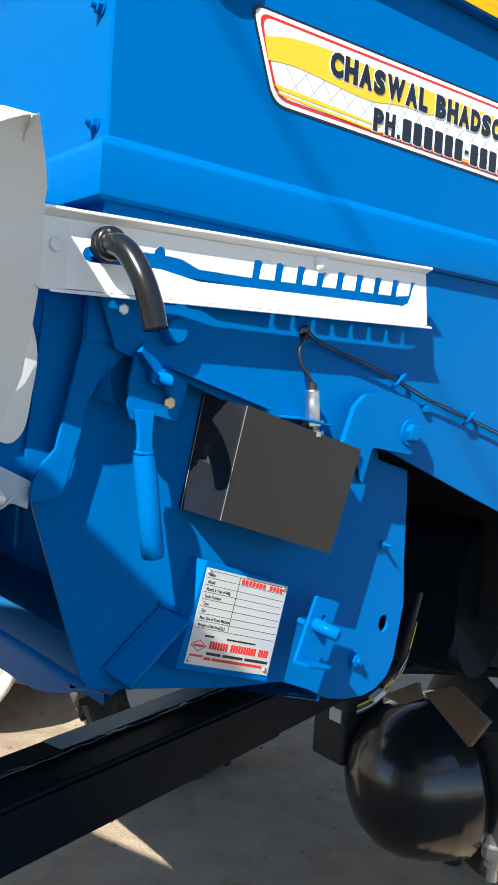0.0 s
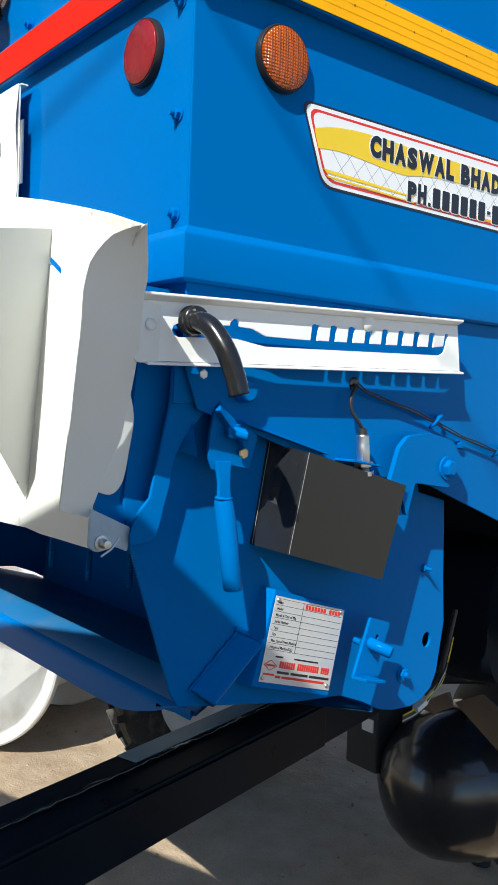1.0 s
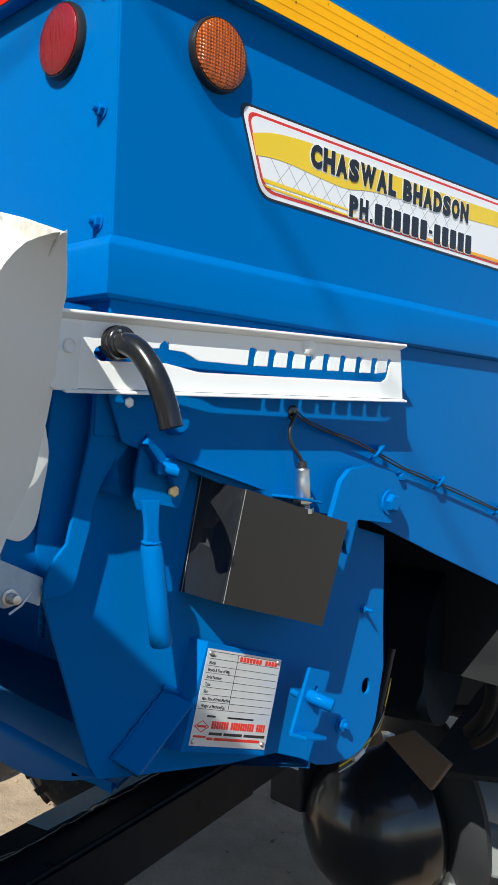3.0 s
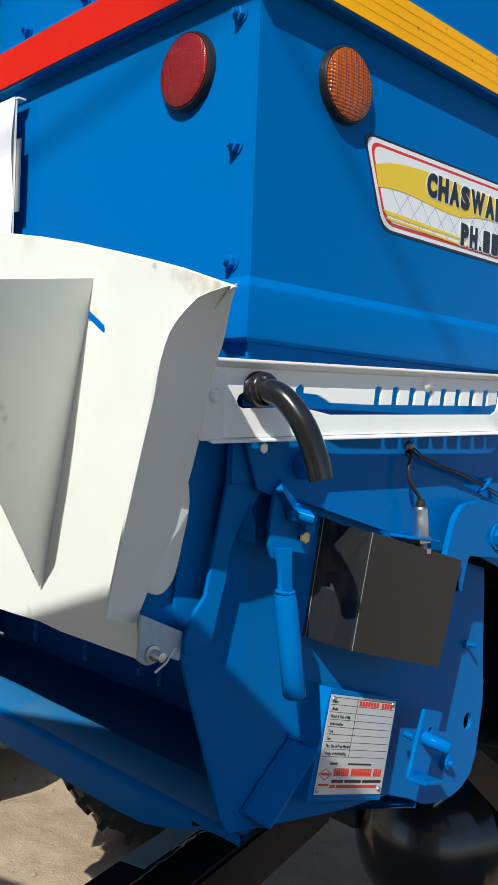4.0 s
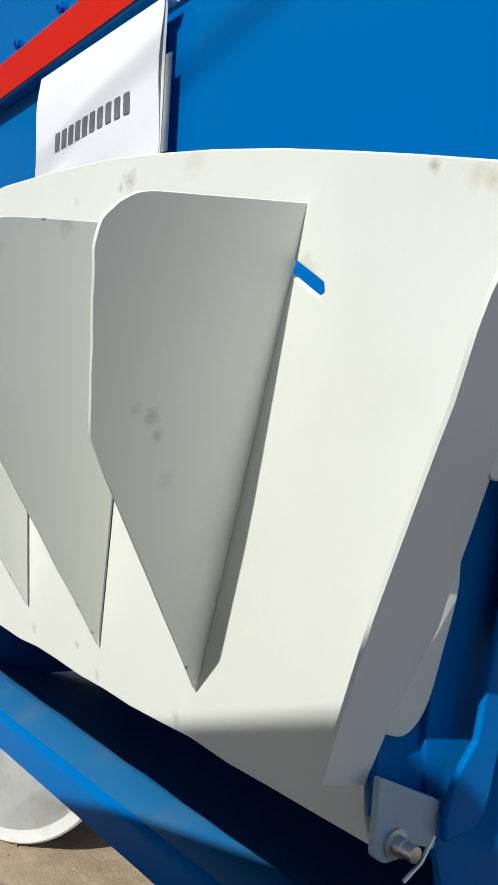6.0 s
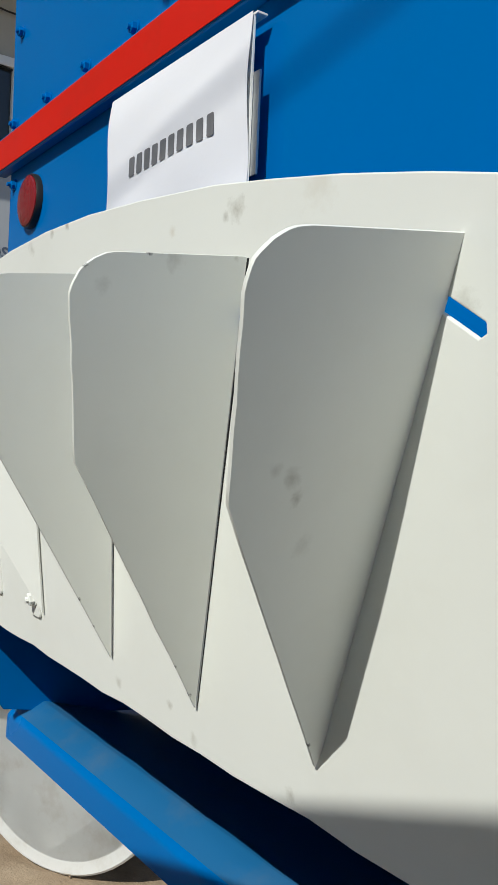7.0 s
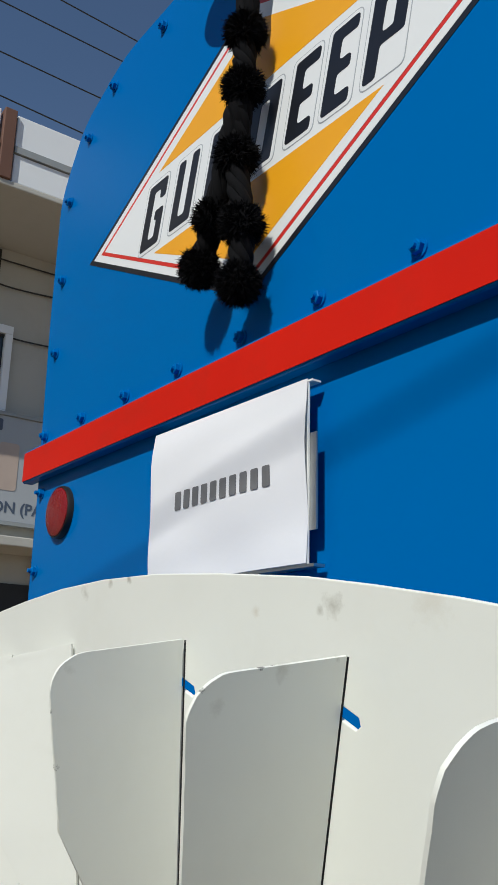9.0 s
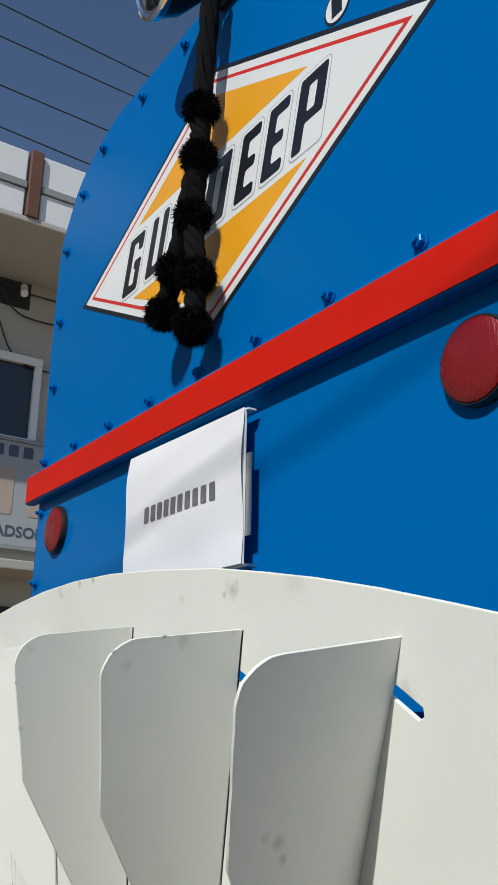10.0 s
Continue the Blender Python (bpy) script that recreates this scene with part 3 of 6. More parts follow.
def skirt():
    """The flared band under the crease: out and down, then back under."""
    prof = [(0.0, 1.6180), (0.0008, 1.6168), (0.0092, 1.6090), (0.0104, 1.6070), (0.0112, 1.6040), (0.0128, 1.5600), (0.0122, 1.5560), (0.0085, 1.5525), (-0.02, 1.5500)]
    for nm, pts in (("side_skirt", [(lambda o, z: (o, -o, z)), (lambda o, z: (o, 2.6, z))]),
                    ("rear_skirt", [(lambda o, z: (WEST - o, -o, z)), (lambda o, z: (o, -o, z))])):
        bm = bmesh.new()
        rows = [[bm.verts.new(f(o, z)) for o, z in prof] for f in pts]
        for i in range(len(prof) - 1):
            bm.faces.new((rows[0][i], rows[1][i], rows[1][i + 1], rows[0][i + 1]))
        part(nm, bm, BLUE, hood, smooth=28)


skirt()


def trim_rail():
    """The ledge round the hood: a shallow boxed rail with reflective tape on its face."""
    O, Z0, Z1 = 0.019, 1.908, 1.963
    L = WEST - 0.022
    part("trim_rail", hexa([(L, 0.0, Z0), (L, -O, Z0), (0.0, -O, Z0), (0.0, 0.0, Z0), (L, 0.0, Z1), (L, -O, Z1), (0.0, -O, Z1), (0.0, 0.0, Z1)]), BLUE, hood, bevel=0.003)
    part("trim_rail", plate([(-O, Z0), (2.6, Z0), (2.6, Z1), (-O, Z1)], O, flank(0.0002)), BLUE, hood, bevel=0.003)
    sheet("red_tape", [(L + 0.002, Z0 + 0.003), (-0.004, Z0 + 0.003), (-0.004, Z1 - 0.004), (L + 0.002, Z1 - 0.004)], 0.0008, rear(-O), RED_TAPE, low=0.0003, bevel=0, label="red reflective tape with faint weave")
    sheet("yellow_tape", [(-0.003, Z0 + 0.003), (0.014, Z0 + 0.003), (0.014, Z1 - 0.004), (-0.003, Z1 - 0.004)], 0.0008, rear(-O), YELLOW_TAPE, low=0.0003, bevel=0, label="yellow reflective tape folded round the corner")
    t = sheet("yellow_tape", [(-O - 0.001, Z0 + 0.003), (2.6, Z0 + 0.003), (2.6, Z1 - 0.005), (-O - 0.001, Z1 - 0.005)], 0.0008, flank(O), YELLOW_TAPE, low=0.0006, bevel=0, label="yellow reflective tape with long ribs")
    for z in (Z0 + 0.015, Z0 + 0.026, Z0 + 0.038):
        sheet("tape_rib", [(-0.012, z), (2.6, z), (2.6, z + 0.0022), (-0.012, z + 0.0022)], 0.0004, flank(O), YELLOW_TAPE, parent=t, low=0.0013, bevel=0)

    rng = random.Random(8)
    for i in range(14):
        u = 0.06 + 0.058 * i
        z = (Z0 + 0.024 if i % 2 else Z0 + 0.043)
        w = 0.0022 if i % 2 else 0.0012
        sheet("printed_mark", [(u, z), (u + w, z), (u + w, z + 0.003), (u, z + 0.003)], 0.0003, flank(O), PRINT_BROWN, parent=t, low=0.0015, bevel=0)


trim_rail()
bolted(hood, [(-0.026, 1.88), (-0.026, 1.75), (-0.026, 1.634), (-1.131, 1.888), (-1.131, 1.761), (-1.131, 1.645)], rear(0.0), BLUE, r=0.0072, h=0.007, stud=0.006)
bolted(hood, [(-0.026 - 0.1384 * i, 1.985) for i in range(9)], rear(-0.001), BLUE, seed=2, stud=0.004)
bolted(hood, [(-1.120, 2.128), (-1.117, 2.262), (-1.115, 2.414), (-1.054, 2.512), (-0.968, 2.566), (-0.809, 2.578), (-0.66, 2.58), (-0.51, 2.58), (-0.36, 2.58), (-0.21, 2.58)], rear(-0.001), BLUE, seed=3, stud=0.004)

# lower body behind the chopper
OUT = Vector((0.001, -0.001, 0.0))
sheet("lower_side_sheet", [(0.0, 1.560), (2.493, 1.560), (2.469, 0.613), (0.617, 1.2437), (0.4254, 1.3119), (0.3515, 1.3169), (0.2917, 1.3274), (0.190, 1.3516), (0.080, 1.3873), (0.0215, 1.4058), (0.0, 1.46)], 0.004, side(OUT.x), parent=hood)
sheet("lower_rear_sheet", [(WEST + 0.02, 1.27), (-0.05, 1.27), (-0.05, 1.50), (-0.004, 1.50), (-0.004, 1.60), (WEST + 0.02, 1.60)], 0.004, rear(0.004), parent=hood)

part("boss", lathe([(0.0, 0.0), (0.015, 0.0), (0.015, 0.012), (0.012, 0.016), (0.0, 0.016)], side(OUT.x) @ Matrix.Translation((0.0863, 1.4305, 0)), 20), BLUE, hood, smooth=40)

# ---- reflectors, stickers, number plate ----
def reflector(m, lens, label, group=""):
    r = base("reflector", label, "reflector", m.translation, group)
    m = m @ Matrix.Diagonal((0.95, 0.95, 1, 1))
    part("bezel", lathe([(0.0, 0.0), (0.0430, 0.0), (0.0432, 0.006), (0.0415, 0.0095), (0.0402, 0.0095), (0.040, 0.007), (0.0, 0.007)], m, 48), SATIN_BLACK, r, "black plastic bezel", smooth=35)
    part("lens", lathe([(0.0398, 0.0072), (0.0396, 0.0105), (0.036, 0.0125), (0.02, 0.0138), (0.0, 0.0142)], m, 48), lens, r, smooth=50)
    return r


reflector(rear(0.0) @ Matrix.Translation((-0.1025, 1.842, 0)), RED_LENS, "round red reflector in a black bezel on a blue panel", "red rear reflectors")
reflector(rear(0.0) @ Matrix.Translation((-1.045, 1.844, 0)), RED_LENS, "round red reflector in a black bezel on a blue panel", "red rear reflectors")
reflector(flank() @ Matrix.Translation((0.1305, 1.841, 0)), AMBER_LENS, "round amber reflector in a black bezel on a blue panel")


def inset(pts, d):
    """A convex polygon drawn in by d."""
    n = len(pts)
    a2 = sum(pts[i][0] * pts[(i + 1) % n][1] - pts[(i + 1) % n][0] * pts[i][1] for i in range(n))
    s = 1 if a2 > 0 else -1
    out = []
    for i in range(n):
        p, a, b = Vector(pts[i]), Vector(pts[i - 1]), Vector(pts[(i + 1) % n])
        u, w = (p - a).normalized(), (b - p).normalized()
        n1, n2 = Vector((-u.y, u.x)) * s, Vector((-w.y, w.x)) * s
        q = (n1 + n2)
        q = q / max(0.15, q.dot(n1))
        out.append(tuple(p + q * d))
    return out


def dealer_sticker():
    """A long sticker on the side wall: black edge, white ground, red line, yellow sweep, black words."""
    s = base("dealer_sticker", "white and yellow dealer sticker with black lettering and red line", "sticker", (0.02, 0.4, 1.75))
    m = flank() @ Matrix.Translation((-0.0035, -0.0007, 0))
    o = [(0.211, 1.7005), (0.88, 1.7005), (0.88, 1.818), (0.1705, 1.8045)]
    rad = [0.028, 0.02, 0.02, 0.012]
    part("edge", plate(rounded(o, rad), 0.0004, m, low=0.0002), S_BLACK, s)
    part("white_border", plate(rounded(inset(o, 0.0030), rad), 0.0004, m, low=0.0005), S_WHITE, s)
    part("red_line", plate(rounded(inset(o, 0.008), rad), 0.0004, m, low=0.0008), S_RED, s)
    g = part("white_ground", plate(rounded(inset(o, 0.0115), rad), 0.0004, m, low=0.0011), S_WHITE, s)
    # grey lattice on the white ground
    for i in range(16):
        for sg in (1, -1):
            u = 0.20 + i * 0.029
            a, b = (u, 1.714), (u + sg * 0.038, 1.757)
            if min(a[0], b[0]) > 0.214 and max(a[0], b[0]) < 0.68:
                part("lattice_line", plate([a, (a[0] + 0.0013, a[1]), (b[0] + 0.0013, b[1]), b], 0.0002, m, low=0.0014), S_GREY, g)
    up = [(0.1935, 1.772), (0.235, 1.782), (0.31, 1.787), (0.42, 1.7865), (0.64, 1.790), (0.86, 1.797)]
    lo = [(0.86, 1.775), (0.66, 1.764), (0.48, 1.7575), (0.415, 1.753), (0.375, 1.7465), (0.335, 1.7465), (0.26, 1.7515), (0.225, 1.751), (0.2015, 1.748)]
    part("yellow_sweep", plate(smooth2(up) + smooth2(lo), 0.0003, m, low=0.0016), S_YELLOW, s)
    for a, b in ((1.7245, 1.7200), (1.7170, 1.7145)):
        part("yellow_sweep", plate(smooth2([(0.2105 + (1.7265 - a) * 0.5, a), (0.28, a - 0.001), (0.39, a - 0.0045)]) + [(0.39, min(a - 0.0065, b - 0.002)), (0.26, b - 0.001), (0.2125 + (1.7265 - b) * 0.7, b)], 0.0003, m, low=0.0016), S_YELLOW, s)
    part("orange_foot", plate([(0.38, 1.7125), (0.85, 1.7125), (0.85, 1.7185), (0.49, 1.7160)], 0.0003, m, low=0.0016), S_ORANGE, s)
    # narrow upright letters, each drawn to its own width
    at = 0.296
    wide = {"C": 1.0, "H": 1.05, "A": 1.08, "S": 0.98, "W": 1.55, "L": 0.82, "B": 1.0, "D": 1.02, "O": 1.0, "N": 1.06}
    for ch in "CHASWAL BHADSON":
        if ch == " ":
            at += 0.014
            continue
        w = 0.0216 * wide[ch]
        for mat, grow, low in ((S_WHITE, 0.0017, 0.0019), (S_BLACK, 0.0, 0.0025)):
            letter(ch, w, 0.0300, m @ Matrix.Translation((at, 1.7575, low)), mat, "letter", s, grow)
        at += w + 0.0028
    # the line below: its two letters, then the figures as plain bars
    at = 0.3755
    for ch in "PH":
        for mat, grow, low in ((S_WHITE, 0.0014, 0.0019), (S_BLACK, 0.0, 0.0025)):
            letter(ch, 0.0185, 0.0285, m @ Matrix.Translation((at, 1.7115, low)), mat, "letter", s, grow)
        at += 0.0218
    for mat, grow, low in ((S_WHITE, 0.0014, 0.0018), (S_BLACK, 0.0, 0.0023)):
        bars([(0.4205 - grow, 1.7115 - grow, 0.4260 + grow, 1.7170 + grow)] + [(0.4305 + 0.0216 * i - grow, 1.7115 - grow, 0.4305 + 0.0216 * i + 0.0165 + grow, 1.7400 + grow) for i in range(6)] + [(0.5605 - grow, 1.7235 - grow, 0.5690 + grow, 1.7285 + grow)] + [(0.5735 + 0.0216 * i - grow, 1.7115 - grow, 0.5735 + 0.0216 * i + 0.0165 + grow, 1.7400 + grow) for i in range(5)], 0.0003, m, mat, "print_bar", s, low=low)
    return s


def smooth2(pts):
    return [(p.x, p.y) for p in smooth_path([(u, v, 0) for u, v in pts], 4)]


dealer_sticker()


def logo_sticker():
    """The large lozenge on the upper rear panel."""
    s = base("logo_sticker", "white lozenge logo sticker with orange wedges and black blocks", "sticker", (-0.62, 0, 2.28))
    m = rear(-0.001)
    o = [(-1.015, 2.252), (-0.567, 2.032), (-0.118, 2.252), (-0.566, 2.470)]
    part("edge", plate(o, 0.0004, m, low=0.0002), S_BLACK, s)
    part("white_border", plate(inset(o, 0.0075), 0.0004, m, low=0.0005), S_WHITE, s)
    part("red_line", plate(inset(o, 0.019), 0.0004, m, low=0.0008), S_RED, s)
    part("white_ground", plate(inset(o, 0.0245), 0.0004, m, low=0.0011), S_WHITE, s)
    part("orange_wedge", plate([(-0.797, 2.3135), (-0.340, 2.3135), (-0.567, 2.420)], 0.0003, m, low=0.0014), S_ORANGE, s)
    part("orange_wedge", plate([(-0.799, 2.184), (-0.569, 2.080), (-0.342, 2.184)], 0.0003, m, low=0.0014), S_ORANGE, s)
    # the word stands as seven slanted blocks, each notched or pierced
    v0, v1 = 2.1985, 2.2955
    sh = 0.024
    blocks = ((-0.842, 0.052, "notch"), (-0.760, 0.052, "open"), (-0.676, 0.054, "hole"), (-0.588, 0.058, "hole"), (-0.503, 0.044, "comb"), (-0.440, 0.044, "comb"), (-0.374, 0.054, "flag"))
    for a, w, cut in blocks:
        def slanted(p):
            return [(a + x * w + y * sh, v0 + y * (v1 - v0)) for x, y in p]
        full = [(0, 0), (1, 0), (1, 1), (0, 1)]
        shape = {"notch": [(0, 0), (1, 0), (1, 0.55), (0.55, 0.55), (0.55, 0.40), (0.68, 0.40), (0.68, 0.14), (0.36, 0.14), (0.36, 0.86), (0.68, 0.86), (0.68, 0.70), (1, 0.70), (1, 1), (0, 1)],
                 "open": [(0, 0), (1, 0), (1, 1), (0.66, 1), (0.66, 0.15), (0.34, 0.15), (0.34, 1), (0, 1)],
                 "comb": [(0, 0), (1, 0), (1, 0.17), (0.42, 0.17), (0.42, 0.42), (0.88, 0.42), (0.88, 0.58), (0.42, 0.58), (0.42, 0.83), (1, 0.83), (1, 1), (0, 1)],
                 "flag": [(0, 0), (0.36, 0), (0.36, 0.36), (1, 0.36), (1, 1), (0, 1)]}.get(cut, full)
        hole = {"hole": [(0.36, 0.16), (0.66, 0.16), (0.66, 0.84), (0.36, 0.84)], "flag": [(0.36, 0.50), (0.66, 0.50), (0.66, 0.85), (0.36, 0.85)]}.get(cut)
        for mat, g, low in ((S_GREY, 0.0062, 0.0015), (S_WHITE, 0.005, 0.0017)):
            q = slanted(full)
            q = [(q[0][0] - g, q[0][1] - g), (q[1][0] + g, q[1][1] - g), (q[2][0] + g, q[2][1] + g), (q[3][0] - g, q[3][1] + g)]
            part("logo_block", plate(rounded(q, 0.010, 4), 0.0003, m, low=low), mat, s)
        part("logo_block", plate(rounded(slanted(shape), 0.005, 3), 0.0003, m, [rounded(slanted(hole), 0.004, 3)] if hole else (), low=0.0021), S_BLACK, s)
    part("round_mark", plate(ring(-0.283, 2.362, 0.0245, 28), 0.0004, m, low=0.0003), S_BLACK, s)
    part("round_mark", plate(ring(-0.283, 2.362, 0.0215, 28), 0.0004, m, low=0.0006), S_WHITE, s)
    part("round_mark", plate([(-0.293, 2.348), (-0.274, 2.348), (-0.274, 2.377), (-0.293, 2.377)], 0.0004, m, low=0.0009), S_BLACK, s)


logo_sticker()


def warning_sticker():
    s = base("warning_sticker", "small white sticker with red marks on a blue panel", "sticker", (-1.15, 0, 1.69))
    part("label_sheet", plate(rounded([(-1.128, 1.675), (-1.075, 1.675), (-1.075, 1.714), (-1.128, 1.714)], 0.003), 0.0004, rear(0.0), low=0.0002), S_WHITE, s)
    for x in (-1.120, -1.105, -1.090):
        part("red_mark", plate([(x, 1.690), (x + 0.004, 1.690), (x + 0.011, 1.706), (x + 0.007, 1.706)], 0.0003, rear(0.0), low=0.0007), S_RED, s)


warning_sticker()


def number_plate():
    """A tin holder under the rail with a sheet of paper folded round it; the printed number is a row of bars."""
    p = base("number_plate", "sheet of white paper with printed number wrapped on a tin plate", "number plate", (-0.61, -0.02, 1.70))
    part("holder", boxed(-0.731, -0.437, -0.0195, -0.0175, 1.708, 1.888), RAIL_WHITE, p)
    part("holder_flange", boxed(-0.731, -0.428, -0.0195, -0.006, 1.705, 1.708), STEEL, p)
    part("holder_flange", boxed(-0.731, -0.4315, -0.0195, -0.008, 1.8885, 1.8905), RAIL_WHITE, p)
    part("bracket", boxed(-0.4375, -0.4275, -0.0170, -0.0150, 1.740, 1.836), STEEL, p, "bare steel bracket")
    # paper: slightly bowed, lower edge loose
    def bow(u, v):
        return -0.0212 - 0.005 * math.sin(math.pi * v ** 1.7) * (0.5 + 0.5 * math.sin(2.6 * u + 0.6)) - 0.0011 * math.sin(9 * u + 4 * v) * (1 - v) - 0.0016 * math.sin(7.5 * v - 4.2 * u + 1.0) * min(1, 5 * v) * min(1, 5 * (1 - v))

    bm = bmesh.new()
    nu, nv = 36, 28
    grid = []
    for j in range(nv + 1):
        row = []
        for i in range(nu + 1):
            u, v = i / nu, j / nv
            x, z = -0.7315 + 0.295 * u, 1.7085 + (0.1870 - 0.004 * u) * v
            y = bow(u, v)
            if u > 0.93:
                x = min(x, -0.437 + 0.0005)
            row.append(bm.verts.new((x, y, z)))
        grid.append(row)
    for a, b in zip(grid, grid[1:]):
        for i in range(nu):
            bm.faces.new((a[i], a[i + 1], b[i + 1], b[i]))
    part("paper", bm, PAPER, p, smooth=80)
    for i in range(10):
        x = -0.6725 + 0.0190 * i
        y0, y1 = (bow((x + 0.005 + 0.7315) / 0.295, (z - 1.7085) / 0.183) for z in (1.7905, 1.8125))
        m = Matrix(((1, 0, 0, 0), (0, (y1 - y0) / 0.022, -1, y0 - (y1 - y0) / 0.022 * 1.7905 - 0.0006), (0, 1, 0, 0), (0, 0, 0, 1)))
        bars([(x, 1.7905, x + 0.0125, 1.8125)], 0.0003, m, PRINT, "print_bar", p)
    return p


number_plate()


# ---- the white straw deflector ----
PANEL = Matrix(((1, 0, 0, 0), (0, -0.1334, -1, 0.0786), (0, 1, -0.1334, 0), (0, 0, 0, 1)))


def deflector():
    d = base("straw_deflector", "cream-white steel straw deflector with upright vanes, chipped and stained", "straw deflector", (-0.6, -0.1, 1.25))
    mid = -0.60
    right = [(0.1205, 1.5795), (0.057, 1.600), (0.010, 1.6125), (-0.030, 1.6225), (-0.090, 1.637), (-0.157, 1.6510), (-0.225, 1.6630), (-0.292, 1.6735), (-0.40, 1.6845), (-0.50, 1.6920)]
    top = right + [(mid, 1.6945)] + [(2 * mid - x, z) for x, z in reversed(right)]
    edge = [(0.1110, 1.5744), (0.0920, 1.5607), (0.0710, 1.5431), (0.0575, 1.5234), (0.0420, 1.4935), (0.0280, 1.4636), (0.0120, 1.4333), (-0.006, 1.3925), (-0.0235, 1.3512), (-0.038, 1.3094), (-0.0400, 1.283), (-0.0410, 1.2585)]
    low = [(2 * mid + 0.040, 1.2575)] + [(-1.157 + 0.0465 * i, 1.2405 + 0.012 * max(0, 1 - i / 17) + 0.0012 * math.sin(i * 2.3) + 0.0009 * math.sin(i * 5.1)) for i in range(1, 24)] + [(-0.0405, 1.2405)]
    outline = top + [(2 * mid - x - 0.002, z) for x, z in edge] + low + [(x - 0.002, z) for x, z in reversed(edge)]
    slots = []
    for x0, z0, x1, z1 in ((-0.090, 1.573, -0.0615, 1.5545), (-0.280, 1.588, -0.2535, 1.575), (-0.475, 1.6015, -0.449, 1.591), (-0.72, 1.590, -0.69, 1.600)):
        a, b = Vector((x0, z0)), Vector((x1, z1))
        n = Vector((-(b - a).y, (b - a).x)).normalized() * 0.0045
        e = (b - a).normalized() * 0.003
        slots.append([tuple(a - n), tuple(b - n), tuple(b + e), tuple(b + n), tuple(a + n), tuple(a - e)])
    part("panel", plate(outline, 0.004, PANEL, slots, low=-0.004), WHITE, d, bevel=0.001)
    # side flange at the near end: free edge in front, run back to the hood
    front = [(0.1174, -0.1273, 1.5819), (0.1147, -0.1373, 1.5792), (0.1105, -0.1494, 1.5736), (0.1064, -0.158, 1.5683), (0.1032, -0.1657, 1.56), (0.0991, -0.171, 1.5511), (0.0952, -0.1745, 1.5411), (0.0902, -0.1754, 1.531), (0.0848, -0.1747, 1.5179), (0.079, -0.1728, 1.5056), (0.0703, -0.1693, 1.4893), (0.0596, -0.165, 1.472), (0.0475, -0.161, 1.4497), (0.0322, -0.1559, 1.4222), (0.0135, -0.1498, 1.3888), (-0.0077, -0.1437, 1.3391), (-0.0184, -0.1406, 1.3147), (-0.0277, -0.1378, 1.2902)]
    backs = [(0.1169, -0.1262, 1.5833), (0.1066, -0.1195, 1.5775), (0.0948, -0.1118, 1.57), (0.0839, -0.1042, 1.5606), (0.0742, -0.0977, 1.5493), (0.0633, -0.0911, 1.5379), (0.0545, -0.0886, 1.5267), (0.0456, -0.0849, 1.5145), (0.0377, -0.0814, 1.5012), (0.0298, -0.0779, 1.484), (0.022, -0.0745, 1.4657), (0.014, -0.0731, 1.4455), (0.007, -0.0727, 1.4254), (-0.0021, -0.0734, 1.3982), (-0.0102, -0.0741, 1.371), (-0.0266, -0.0873, 1.3209), (-0.031, -0.0926, 1.3008), (-0.0352, -0.0991, 1.2797)]
    for sgn in (1, -1):
        bm = bmesh.new()
        rows = []
        for (x, y, z), b in zip(front, backs):
            row = []
            for t in (0, 0.15, 0.5, 1):
                q = Vector((x, y + 0.0012 * noise.noise(Vector((0, 0, z * 130))), z + 0.001 * noise.noise(Vector((3, 0, z * 170))))).lerp(Vector(b), t)
                row.append(q)
            rows.append(row)
        loops = []
        for off in (0.0, -0.003):
            loops.append([[bm.verts.new((mid + sgn * (q.x + off - mid), q.y, q.z)) for q in row] for row in rows])
        for g in loops:
            for a, b in zip(g, g[1:]):
                for i in range(3):
                    bm.faces.new((a[i], a[i + 1], b[i + 1], b[i]))
        for k in (0, 3):
            for a, b in zip(range(len(rows) - 1), range(1, len(rows))):
                bm.faces.new((loops[0][a][k], loops[0][b][k], loops[1][b][k], loops[1][a][k]))
        part("side_flange", bm, WHITE, d, smooth=40)
    ear = smooth2([(-0.0735, 1.436), (-0.0585, 1.395), (-0.0585, 1.353), (-0.060, 1.325), (-0.066, 1.311), (-0.076, 1.305), (-0.090, 1.3085)])
    part("flange_ear", plate(ear + [(-0.100, 1.32), (-0.093, 1.40)], 0.003, Matrix(((0.0, 0.22, 1, -0.3195), (1, 0, 0, 0), (0, 1, 0, 0), (0, 0, 0, 1)))), WHITE, d, bevel=0.0008)
    # corner plate with the pivot of the adjuster rail
    part("pivot_plate", plate(rounded([(-0.0685, 1.4520), (-0.036, 1.4545), (-0.036, 1.519), (-0.069, 1.522)], [0.009, 0.002, 0.002, 0.006]), 0.0028, TIP @ side(0.0195)), WHITE, d, bevel=0.001)
    part("pivot_pin", lathe([(0.0, 0.0), (0.0072, 0.0), (0.0072, 0.0028), (0.0060, 0.0038), (0.0042, 0.0024), (0.0, 0.0022)], TIP @ side(0.0223) @ Matrix.Translation((-0.050, 1.496, 0)), 20), WHITE, d, "painted pivot pin", smooth=40)
